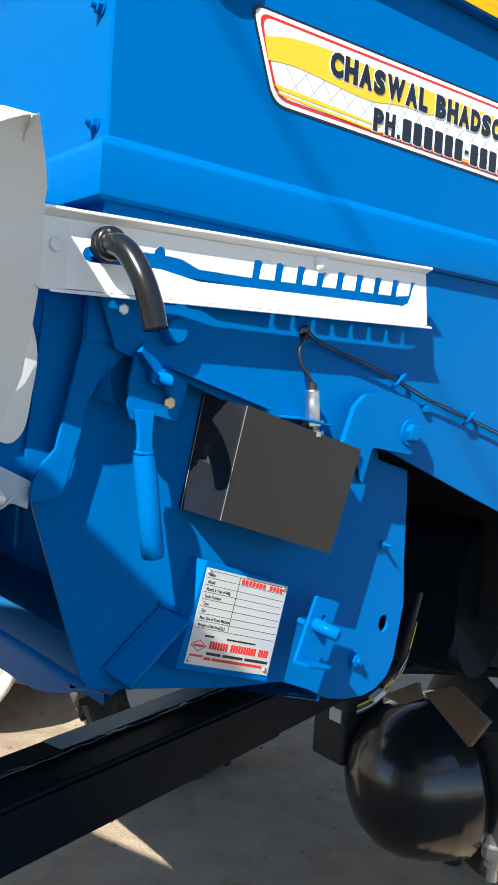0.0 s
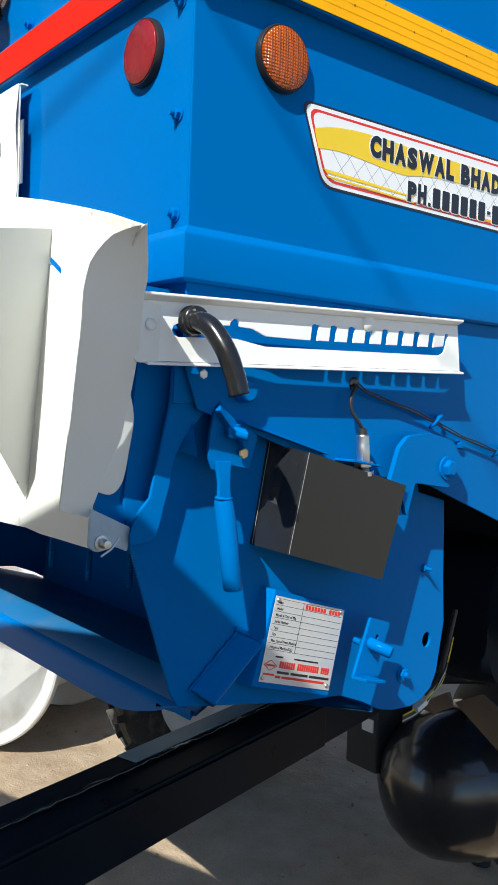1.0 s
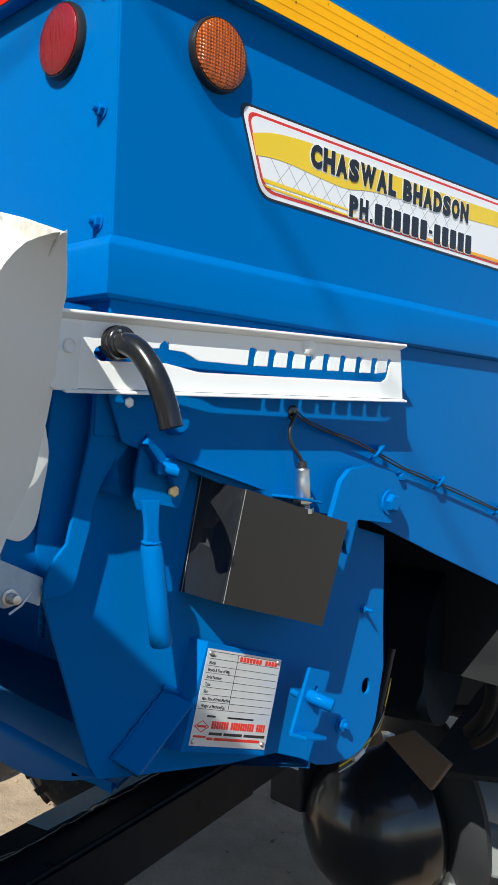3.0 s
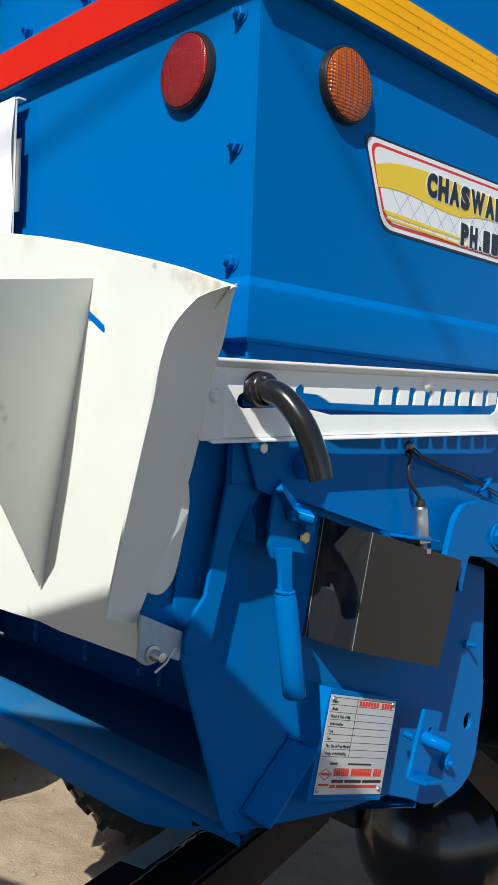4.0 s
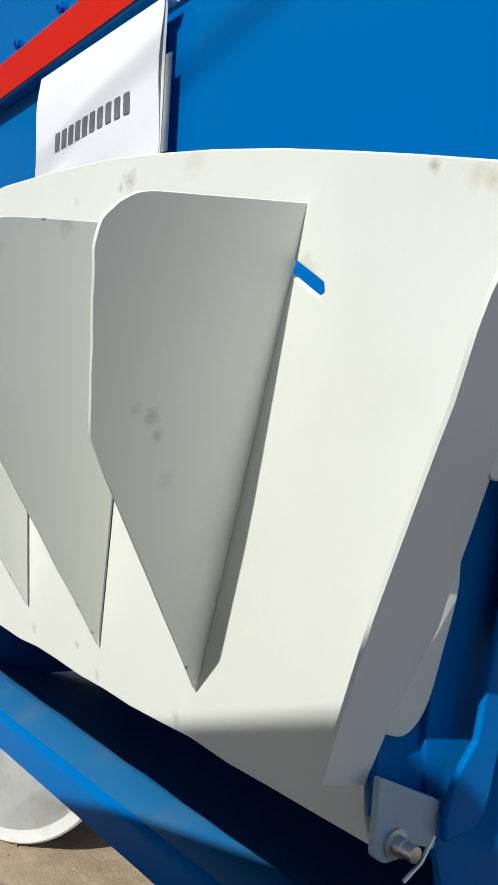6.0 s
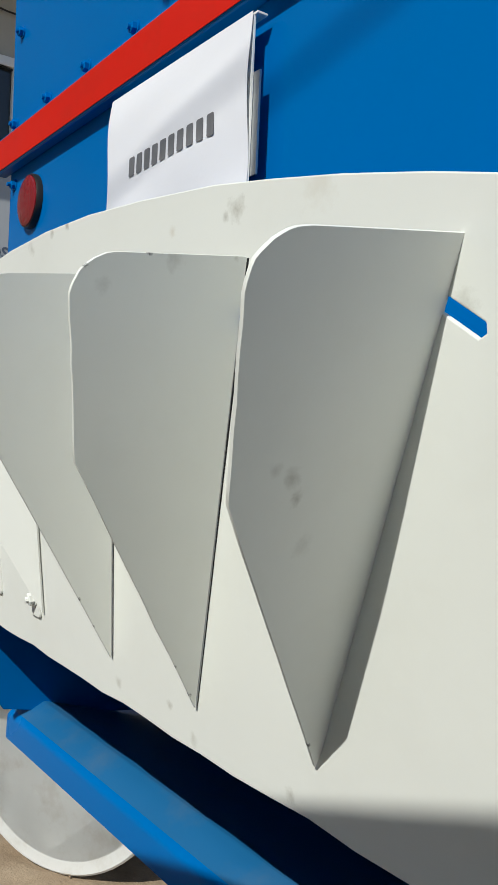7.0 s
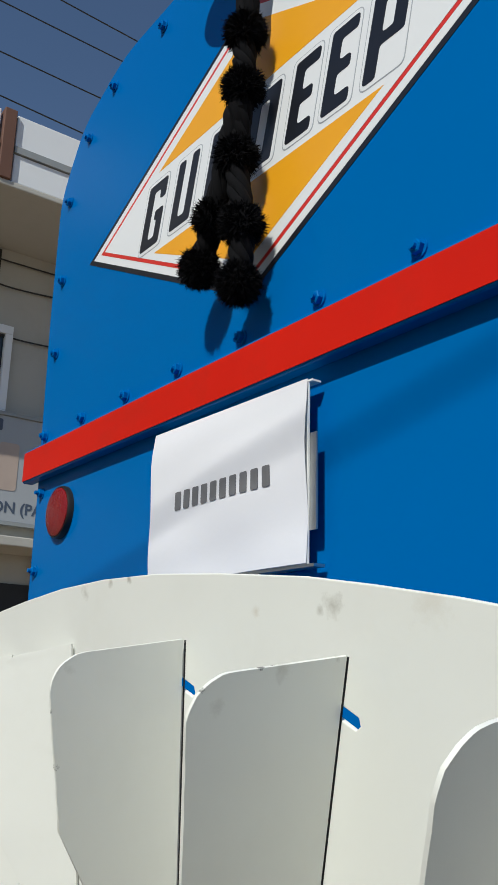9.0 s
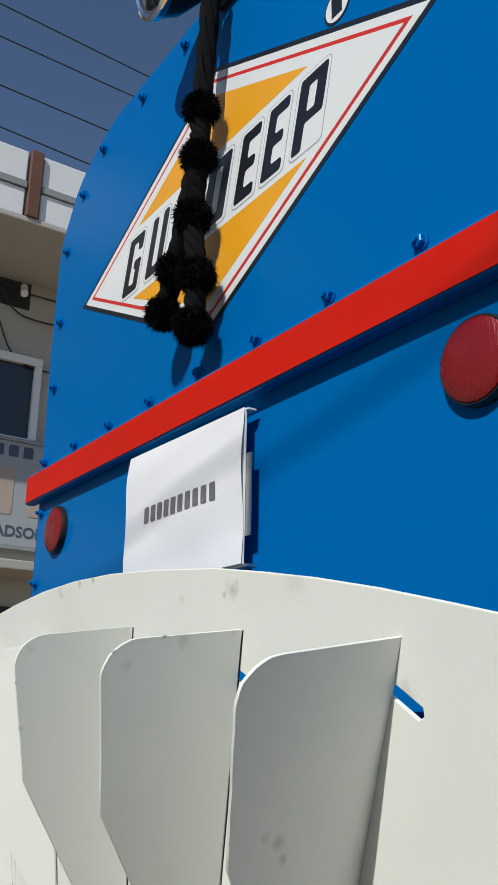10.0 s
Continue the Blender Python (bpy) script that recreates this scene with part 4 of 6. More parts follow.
    # hinge block with bolt at the lower corner
    hb = part("hinge_plate", plate(rounded([(-0.080, 1.288), (-0.028, 1.266), (-0.030, 1.238), (-0.046, 1.244), (-0.070, 1.238), (-0.080, 1.245)], [0.002, 0.003, 0.002, 0.01, 0.012, 0.004]), 0.005, TIP @ side(-0.022) @ Matrix.Translation((-0.008, 0.001, 0))), DIRTY_WHITE, d, "white hinge plate smudged with blue overspray", bevel=0.001)
    part("hinge_bolt", lathe([(0.0, 0.0), (0.0085, 0.0), (0.0085, 0.0024), (0.0055, 0.0028), (0.0055, 0.008), (0.0045, 0.009), (0.0045, 0.016), (0.0, 0.017)], TIP @ side(-0.017) @ Matrix.Translation((-0.073, 1.2505, 0)), 16), STEEL, hb, "bare steel hinge bolt", smooth=30)
    part("split_pin", tube([(-0.002, -0.100, 1.2405), (-0.001, -0.088, 1.248), (-0.002, -0.077, 1.2595)], 0.0013, 6), STEEL, hb)
    # vanes, standing a little off the sheet at the top and closing on it at the foot
    def vane(a, e, c, b, sunk=0.0):
        """A slightly twisted sheet between its root a-b and its free edge e-c, the upper free corner rounded."""
        a, e, c, b = (Vector(p) for p in (a, e, c, b))
        R = 0.034
        k = (a.z - c.z) / (a.z - b.z)
        L = (a - b).length
        arc = [R * (1 - math.cos(i * math.pi / 24)) / L for i in range(13)]
        vs = arc + [arc[-1] + (k - arc[-1]) * i / 8 for i in range(1, 9)] + [k + (1 - k) * i / 8 for i in range(1, 9)]
        nu, nv = 12, len(vs) - 1
        n = (b - a).cross(e - a).normalized()
        bm = bmesh.new()
        grids = []
        for off in (0.0, -0.0024):
            g = []
            for v in vs:
                root = a.lerp(b, v)
                edge = e.lerp(c, v / k) if v <= k else c.lerp(b, (v - k) / (1 - k))
                s = v * L
                if s < R:
                    edge = root.lerp(edge, 1 - (R - math.sqrt(max(0, R * R - (R - s) ** 2))) / (edge - root).length)
                root = root - (edge - root).normalized() * sunk
                edge = edge + Vector((0, 1, 0)) * 0.0007 * noise.noise(edge * 150) + Vector((0, 0, 1)) * 0.0004 * noise.noise(edge * 240)
                g.append([bm.verts.new(root.lerp(edge, i / nu) + n * off) for i in range(nu + 1)])
            grids.append(g)
        for g in grids:
            for p, q in zip(g, g[1:]):
                for i in range(nu):
                    bm.faces.new((p[i], p[i + 1], q[i + 1], q[i]))
        for col in (0, nu):
            for j in range(nv):
                bm.faces.new((grids[0][j][col], grids[0][j + 1][col], grids[1][j + 1][col], grids[1][j][col]))
        for i in range(nu):
            bm.faces.new((grids[0][0][i], grids[0][0][i + 1], grids[1][0][i + 1], grids[1][0][i]))
        bmesh.ops.remove_doubles(bm, verts=bm.verts, dist=0.00005)
        part("vane", bm, WHITE, d, smooth=40)

    for quad in (((-0.0715, -0.139, 1.603), (-0.060, -0.271, 1.582), (-0.111, -0.242, 1.466), (-0.2150, -0.0955, 1.285)),
                 ((-0.256, -0.140, 1.619), (-0.252, -0.267, 1.602), (-0.291, -0.240, 1.478), (-0.367, -0.0955, 1.281)),
                 ((-0.456, -0.143, 1.634), (-0.446, -0.268, 1.615), (-0.471, -0.236, 1.488), (-0.521, -0.0955, 1.285)),
                 ((-0.67, -0.142, 1.634), (-0.77, -0.182, 1.618), (-0.775, -0.165, 1.44), (-0.690, -0.0960, 1.296)),
                 ((-0.83, -0.142, 1.624), (-0.94, -0.182, 1.608), (-0.94, -0.165, 1.44), (-0.835, -0.0965, 1.298)),
                 ((-0.99, -0.140, 1.610), (-1.10, -0.180, 1.592), (-1.10, -0.162, 1.44), (-0.98, -0.0965, 1.30))):
        vane(*quad, sunk=0.0045 if quad[0][0] > -0.1 else 0.0)
    # Dark strips laid on the sheet: painted shade of the narrow root gaps.
    for (x0, z0), (x1, z1) in (((-0.2565, 1.618), (-0.3668, 1.283)), ((-0.4565, 1.633), (-0.5208, 1.287))):
        part("root_shade", plate([(x0, z0), (x0 + 0.0022, z0), (x1 + 0.0018, z1), (x1, z1 - 0.004)], 0.0004, PANEL), DARK, d, "dark strip painted for the shade along the vane root")
    # bolted feet of the far vanes
    for x, z in ((-0.712, 1.3075), (-0.842, 1.312), (-0.99, 1.314)):
        part("vane_foot", plate(rounded([(x - 0.02, z - 0.02), (x + 0.012, z - 0.02), (x + 0.012, z + 0.10), (x - 0.004, z + 0.12)], 0.006), 0.003, PANEL, low=0.0), WHITE, d, bevel=0.0006)
    bolted(d, [(-0.714, 1.308), (-0.844, 1.313), (-0.99, 1.316)], PANEL @ Matrix.Translation((0, 0, 0.003)), WHITE, r=0.007, h=0.007, stud=0.004)
    return d


deflector()


# ---- the chopper below the hood ----
def chopper():
    c = base("straw_chopper", "blue steel straw chopper housing under the rear hood", "straw chopper", (-0.5, 0.3, 0.98))
    end = [(-0.016, 1.245), (0.054, 1.062), (0.066, 1.046), (0.110, 1.040), (0.259, 1.022), (0.347, 1.018), (0.396, 1.001), (0.43, 0.985), (0.46, 0.979), (0.50, 0.978), (0.526, 0.985), (0.548, 1.0), (0.560, 1.025), (0.571, 1.104), (0.563, 1.17), (0.557, 1.249), (0.552, 1.297), (0.49, 1.31), (0.44, 1.46), (-0.02, 1.46), (-0.028, 1.30)]
    part("end_plate", plate(end, 0.005, side(-0.045), [ring(0.531, 1.0785, 0.0095, 14, 0.012)], low=-0.005), BLUE, c, bevel=0.001)
    part("end_plate", plate([(u, v) for u, v in end], 0.005, side(-1.17), low=-0.005), BLUE, c, bevel=0.001)
    part("cheek_plate", plate([(-0.062, 1.262), (0.02, 1.25), (0.10, 1.40), (0.10, 1.55), (-0.055, 1.55), (-0.060, 1.40)], 0.004, side(-0.0540)), BLUE, c)
    # folded fin beside the lever
    fin = [Vector((x, y, z)) for x, y, z in ((-0.030, 0.0492, 1.4031), (-0.012, 0.0440, 1.372), (-0.030, 0.0340, 1.3600), (-0.024, 0.0569, 1.3540))]
    bm = bmesh.new()
    fv = [bm.verts.new(p) for p in fin]
    for f in ((0, 1, 2), (0, 3, 1), (1, 3, 2)):
        bm.faces.new([fv[k] for k in f])
    part("lever_fin", bm, BLUE, c)
    # curved hanger standing on the end plate
    hanger = [(0.0169, 1.4715), (0.0865, 1.4715), (0.0849, 1.4638), (0.0787, 1.436), (0.0687, 1.4112), (0.0530, 1.392), (0.0398, 1.3772), (0.0276, 1.3548), (0.0240, 1.338), (0.0227, 1.3196), (0.0157, 1.2924), (0.0110, 1.270), (0.0070, 1.2590), (-0.002, 1.2525), (-0.0269, 1.2499), (-0.0280, 1.2620), (-0.0225, 1.280), (-0.0163, 1.2913), (-0.0048, 1.3047), (0.0155, 1.4154)]
    part("hanger_plate", plate(hanger, 0.005, side(-0.0312)), BLUE, c, bevel=0.0016)
    part("hanger_pad", plate(rounded([(0.0175, 1.4145), (0.0604, 1.4189), (0.0575, 1.470), (0.0169, 1.466)], 0.004), 0.0028, side(-0.0262)), BLUE, c, bevel=0.001)
    # folded gusset with a weld bead
    A, B, C, D = Vector((-0.045, 0.150, 1.131)), Vector((-0.045, 0.196, 1.106)), Vector((-0.045, 0.120, 1.036)), Vector((-0.045, 0.080, 1.066))
    up = Vector((0.026, 0, 0))
    mid1, mid2 = A.lerp(B, 0.55) + up, D.lerp(C, 0.55) + up
    bm = bmesh.new()
    vs = [bm.verts.new(p) for p in (A, mid1, B, D, mid2, C)]
    for f in ((0, 1, 4, 3), (1, 2, 5, 4), (0, 1, 2), (3, 4, 5)):
        bm.faces.new([vs[i] for i in f])
    part("folded_gusset", bm, BLUE, c, bevel=0.003)
    rng = random.Random(7)
    bead = [A.lerp(D, i / 26) + Vector((0.0015 + rng.uniform(0, 0.001), rng.uniform(-0.001, 0.001), rng.uniform(-0.001, 0.001))) for i in range(27)]
    part("weld_bead", tube(bead, [0.0016 + 0.0012 * rng.random() for _ in bead], 6), BLUE, c, smooth=60)
    blob = [A + Vector((0.002, -0.004 + 0.012 * i, 0.004 - 0.005 * i)) for i in range(5)]
    part("weld_bead", tube(blob, [0.003, 0.0045, 0.003, 0.004, 0.002], 7), BLUE, c, smooth=60)
    # trough along the bottom: a bent lip, the floor behind it and the dark inside
    XL, XR = -1.215, -0.052
    xs = [XL, -0.9, -0.6, -0.40, -0.27, -0.22, -0.18, -0.13, -0.087, XR]
    foot = [0.984, 0.984, 0.984, 0.984, 0.985, 0.988, 0.997, 1.012, 1.029, 1.034]
    def strip(name, prof_of, mat, label=""):
        """A sheet run along the chopper from one profile at each station."""
        bm = bmesh.new()
        rows = [[bm.verts.new((x, y, z)) for y, z in prof_of(f)] for x, f in zip(xs, foot)]
        for p, q in zip(rows, rows[1:]):
            for i in range(len(p) - 1):
                bm.faces.new((p[i], q[i], q[i + 1], p[i + 1]))
        part(name, bm, mat, c, label, smooth=60)

    strip("trough_lip", lambda f: [(0.0985, 1.0310), (0.0955, 1.0290), (0.0925, 1.0262), (0.0905, 1.0225), (0.090, max(1.0175, f + 0.002)), (0.090, f), (0.093, f), (0.0935, max(1.016, f + 0.001)), (0.0985, 1.0265)], BLUE)
    strip("trough_floor", lambda f: [(0.42, 0.985), (0.137, 1.0525), (0.133, 1.0515), (0.0984, 1.0311), (0.0984, 1.0265), (0.135, 1.048), (0.42, 0.981)], DUSTY_BLUE, "dust-dulled blue trough floor")
    part("inner_wall", boxed(-1.165, -0.052, 0.42, 0.425, 0.98, 1.60), BLUE, c, "blue inside wall in deep shade")
    part("rotor_tube", tube([(-1.12, 0.30, 1.22), (-0.06, 0.30, 1.22)], 0.06, 20), BLUE, c, "rotor tube", smooth=40)
    for i in range(8):
        x = -0.16 - i * 0.12
        part("knife", boxed(x, x + 0.004, 0.24, 0.28, 1.19 + 0.02 * (i % 2), 1.30), DARK, c, bevel=0.001)
    for x, z in ((-0.175, 1.10), (-0.285, 1.125), (-0.33, 1.13), (-0.46, 1.12), (-0.60, 1.12)):
        prof = [(0.0, z)] + [(0.0055 if i % 2 else 0.0042, z + 0.002 * i) for i in range(1, 50)] + [(0.0, z + 0.1)]
        part("threaded_stud", lathe(prof, Matrix.Translation((x, 0.16, 0.0)), 10), BLUE, c)
    bolted(c, [(0.513, 1.192)], side(-0.045), BLUE, r=0.0055, h=0.005, seed=5, stud=0.012)
    bolted(c, [(0.478, 1.032)], side(-0.045), BLUE, r=0.0095, h=0.007, seed=6, stud=0.006)
    return c


hang(chopper(), -0.0128, -0.003).location.x += 0.0175


def hardware_bolt(name, label, u, v, x0, mat, r, h, stud=0.0):
    b = part(name, bolt_bm(r, h, stud=stud), mat)
    b.matrix_basis = side(x0) @ Matrix.Translation((u, v, 0))
    hang(tagged(b, label, "bolt"), 0.0007, -0.0018)


hardware_bolt("bolt", "zinc-plated bolt head on the blue hanger plate", 0.0403, 1.451, -0.0035, STEEL, 0.0062, 0.005)


def adjuster_rail():
    """White slotted angle: a notched slot along its web, a lip along the top and the foot."""
    a = base("adjuster_rail", "white slotted steel angle with a row of notches", "adjuster rail", (0.04, 0.19, 1.49))
    m = side(0.019) @ Matrix.Translation((-0.0545, 1.4575, 0)) @ Matrix.Rotation(-0.014, 4, "Y") @ Matrix.Rotation(math.atan(0.0665), 4, "Z") @ Matrix.Diagonal((1.026, 1, 1, 1))
    web = [(0.0, 0.0), (0.524, 0.0), (0.517, 0.066), (-0.004, 0.066)]
    slot = [(0.042, 0.0275), (0.110, 0.0295), (0.122, 0.029), (0.165, 0.0215), (0.478, 0.0215), (0.488, 0.026), (0.492, 0.034), (0.497, 0.053), (0.490, 0.053), (0.4865, 0.035)]
    for i in range(8, -1, -1):
        u = 0.2405 + 0.0312 * i
        if i < 8:
            slot += [(u + 0.0065, 0.0325), (u + 0.0095, 0.052), (u + 0.0040, 0.0535), (u - 0.0020, 0.052), (u - 0.0050, 0.0325)]
    slot += [(0.225, 0.0325), (0.165, 0.034), (0.145, 0.042), (0.126, 0.0435), (0.124, 0.051), (0.119, 0.053), (0.113, 0.048), (0.112, 0.044), (0.042, 0.043), (0.036, 0.040), (0.0335, 0.035), (0.036, 0.030)]
    part("web", plate(web, 0.003, m, [slot], low=0.0), RAIL_WHITE, a, bevel=0.0005)
    part("top_lip", hexa([m @ Vector(p) for p in ((-0.03, 0.0655, 0.0), (0.518, 0.0655, 0.0), (0.518, 0.071, 0.0135), (-0.03, 0.071, 0.0135), (-0.03, 0.069, -0.001), (0.518, 0.069, -0.001), (0.518, 0.0745, 0.0135), (-0.03, 0.0745, 0.0135))]), RAIL_WHITE, a, bevel=0.001)
    part("foot_lip", hexa([m @ Vector(p) for p in ((0.0, -0.003, 0.0), (0.528, -0.003, 0.0), (0.528, -0.005, 0.008), (0.0, -0.005, 0.008), (0.0, 0.0, 0.0), (0.528, 0.0, 0.0), (0.528, -0.002, 0.008), (0.0, -0.002, 0.008))]), RAIL_WHITE, a, bevel=0.001)
    part("weld_spot", lathe([(0.0, 0.0), (0.012, 0.001), (0.010, 0.004), (0.0, 0.005)], m @ Matrix.Translation((0.335, 0.060, 0.002)), 14), RAIL_WHITE, a, "painted weld spot", smooth=60)
    return a


hang(adjuster_rail(), 0.0013, -0.002)


def hose_elbow():
    h = base("hose", "short black rubber hose elbow on a collar", "hose", (0.05, 0, 1.5))
    p = smooth_path([(0.008, 0.004, 1.5065), (0.036, 0.000, 1.506), (0.060, 0.003, 1.498), (0.080, 0.010, 1.474), (0.091, 0.017, 1.446), (0.096, 0.021, 1.425)], 8)
    part("hose_body", tube(p, 0.0118, 20, caps=False), HOSE, h, smooth=60)
    part("hose_bore", tube([p[-1] - (p[-1] - p[-2]) * 0.2, p[-1] + (p[-2] - p[-1]) * 3], 0.0098, 16), DARK, h)
    mm = (Vector(p[2]) - Vector(p[0])).to_track_quat("Z", "Y").to_matrix().to_4x4()
    part("collar", lathe([(0.012, 0.0), (0.0165, 0.0), (0.0178, 0.002), (0.0178, 0.005), (0.0160, 0.007), (0.0150, 0.009), (0.0166, 0.011), (0.0166, 0.015), (0.0150, 0.0175), (0.0125, 0.0185)], Matrix.Translation((0.022, 0.003, 1.5062)) @ mm, 24), HOSE, h, smooth=40)
    for ang in (0.6, 2.2):
        part("clip_screw", lathe([(0, 0), (0.0016, 0), (0.0016, 0.003), (0, 0.0035)], Matrix.Translation((0.040, 0.001 + 0.013 * math.cos(ang), 1.506 + 0.013 * math.sin(ang))) @ mm, 8), STEEL, h)
    return h


hang(hose_elbow(), 0.0009, -0.001)


def guard_box():
    """Black sheet-metal box, canted, with a bright edge where the two visible faces meet."""
    g = base("guard_box", "black sheet-metal guard box, glossy and slightly reflective", "guard box", (0.0, 0.27, 1.2))
    o = [(0.188, 1.366), (0.375, 1.325), (0.337, 1.195), (0.164, 1.237)]
    i = [(0.160, 1.379), (0.36, 1.337), (0.32, 1.205), (0.142, 1.245)]
    P = [Vector((0.032, u, v)) for u, v in o] + [Vector((-0.044, u, v)) for u, v in i]
    mid = sum(P, Vector()) / 8
    part("front_cover", hexa([*P[:4], *[p + (mid - p) * 0.02 + Vector((-0.004, 0, 0)) for p in P[:4]]]), SATIN_BLACK, g, "matt black front cover")
    inner = [p.lerp(mid, 0.03) for p in P]
    part("side_cover", hexa([P[0] + Vector((-0.0045, -0.0006, 0)), P[3] + Vector((-0.0045, -0.0006, 0)), P[7], P[4], inner[0], inner[3], inner[7], inner[4]]), BLACK, g, "glossy black side cover")
    part("body", hexa([p.lerp(mid, 0.035) for p in P]), DARK, g)
    part("edge_strip", tube([P[0] + Vector((0.0, -0.001, 0)), P[3] + Vector((0.0, -0.001, 0))], 0.0004, 8), GREY, g, "thin grey edge strip", smooth=60)
    part("edge_strip", tube([P[0].lerp(P[4], 0.72) + Vector((0, -0.001, 0.001)), P[3].lerp(P[7], 0.72) + Vector((0, -0.001, 0))], 0.0004, 8), GREY, g, "thin grey edge strip", smooth=60)
    return g


hang(guard_box(), 0.0028, -0.0036)


def belt_edge():
    b = base("sealing_lip", "thin blue folded edge strip above a black guard box", "edge strip", (0.02, 0.2, 1.37))
    part("strip", hexa([(0.0, 0.092, 1.398), (0.012, 0.098, 1.3955), (0.012, 0.24, 1.362), (0.0, 0.24, 1.3625), (0.0, 0.092, 1.401), (0.012, 0.098, 1.3985), (0.012, 0.24, 1.365), (0.0, 0.24, 1.3655)]), BLUE, b, bevel=0.0008)
    return b


hang(belt_edge(), 0.0022, -0.0026)


def lever():
    """Spring lever: bent head plate, strap and round grip."""
    l = base("lever", "blue painted steel lever with a round tube grip", "lever", (0.01, 0.08, 1.3))
    head = rounded([(0.0555, 1.4093), (0.0501, 1.3781), (0.0499, 1.3541), (0.0574, 1.3383), (0.0834, 1.3392), (0.0862, 1.3443), (0.1124, 1.3402), (0.124, 1.3816), (0.0994, 1.3978), (0.0779, 1.390)], [0.002, 0.008, 0.008, 0.004, 0.001, 0.002, 0.003, 0.004, 0.002, 0.002])
    part("head_plate", plate(head, 0.005, side(0.001)), BLUE, l, bevel=0.001)
    part("head_fold", hexa([(0.0065, 0.0541, 1.4072), (0.0065, 0.0755, 1.3850), (0.0165, 0.0770, 1.3855), (0.0165, 0.0556, 1.4082), (-0.006, 0.0662, 1.4236), (-0.006, 0.0965, 1.3966), (-0.002, 0.0985, 1.3966), (-0.002, 0.0680, 1.4240)]), BLUE, l, bevel=0.0008)
    st = smooth_path([(0.008, 0.069, 1.35), (0.011, 0.070, 1.33), (0.013, 0.0705, 1.31), (0.014, 0.072, 1.295)], 4)
    bm = bmesh.new()
    rows = []
    for k, q in enumerate(st):
        w = 0.0125 - 0.0042 * math.sin(math.pi * k / (len(st) - 1))
        rows.append([bm.verts.new(q + Vector(e)) for e in ((-0.003, -w, 0), (0.003, -w, 0), (0.003, w, 0), (-0.003, w, 0))])
    for a, b in zip(rows, rows[1:]):
        for i in range(4):
            bm.faces.new((a[i], a[(i + 1) % 4], b[(i + 1) % 4], b[i]))
    bm.faces.new(rows[0])
    bm.faces.new(rows[-1])
    part("strap", bm, BLUE, l, bevel=0.001)
    part("grip", tube([(0.014, 0.0695, 1.304), (0.014, 0.071, 1.298), (0.017, 0.080, 1.245), (0.019, 0.0885, 1.198), (0.019, 0.089, 1.195)], [0.0108, 0.0124, 0.0124, 0.0124, 0.0105], 18), BLUE, l, smooth=50)
    rng = random.Random(3)
    bead = [Vector((0.014 + 0.0095 * math.cos(t), 0.070 + 0.0095 * math.sin(t), 1.3045 + 0.002 * rng.random())) for t in [i * math.pi / 8 for i in range(17)]]
    part("weld_bead", tube(bead, [0.0008 + 0.0016 * rng.random() for _ in bead], 6), BLUE, l, smooth=60)
    part("pin", tube([(0.002, 0.088, 1.386), (0.016, 0.082, 1.385), (0.030, 0.091, 1.382)], [0.0065, 0.007, 0.007], 14), BLUE, l, smooth=40)
    part("pin_arm", plate(rounded([(0.068, 1.392), (0.098, 1.386), (0.103, 1.370), (0.094, 1.364), (0.088, 1.376), (0.070, 1.378)], 0.005), 0.008, side(0.010)), BLUE, l, bevel=0.002)
    bl = part("lever_bolt", bolt_bm(0.0068, 0.0045, washer=0), BRASS, l, "zinc-plated bolt head")
    bl.matrix_basis = side(0.009) @ Matrix.Translation((0.098, 1.360, 0))
    return l


hang(lever(), 0.0019, -0.0025)


def proximity_sensor():
    s = base("proximity_sensor", "bright metal proximity sensor standing on a blue tab", "sensor", (0.02, 0.29, 1.35))
    part("mounting_tab", plate(rounded([(0.262, 1.3590), (0.318, 1.3525), (0.318, 1.3495), (0.262, 1.3555)], 0.001, 2), 0.036, side(0.0)), BLUE, s, bevel=0.001)
    ax = (Vector((0.021, 0.2925, 1.394)) - Vector((0.021, 0.2985, 1.350)))
    mm = Matrix.Translation((0.021, 0.2985, 1.348)) @ ax.to_track_quat("Z", "Y").to_matrix().to_4x4()
    prof = [(0.0, -0.012), (0.0082, -0.012), (0.0082, -0.004)]
    prof += [(0.0078 if i % 2 else 0.0086, -0.004 + 0.0013 * i) for i in range(8)]
    prof += [(0.0090, 0.0075), (0.0090, 0.030), (0.0086, 0.031), (0.0086, 0.043), (0.0070, 0.045), (0.0, 0.045)]
    part("barrel", lathe(prof, mm, 20), STEEL, s, smooth=30)
    part("lock_nut", lathe([(0.0, 0.002), (0.0135, 0.002), (0.0135, 0.007), (0.0, 0.007)], mm, 6), STEEL, s)
    part("lock_nut", lathe([(0.0, -0.011), (0.0135, -0.011), (0.0135, -0.005), (0.0, -0.005)], mm, 6), STEEL, s)
    part("cable_gland", lathe([(0.0065, 0.044), (0.0055, 0.052), (0.003, 0.054), (0, 0.054)], mm, 12), CABLE, s, smooth=40)
    return s


hang(proximity_sensor(), 0.0032, -0.0033)


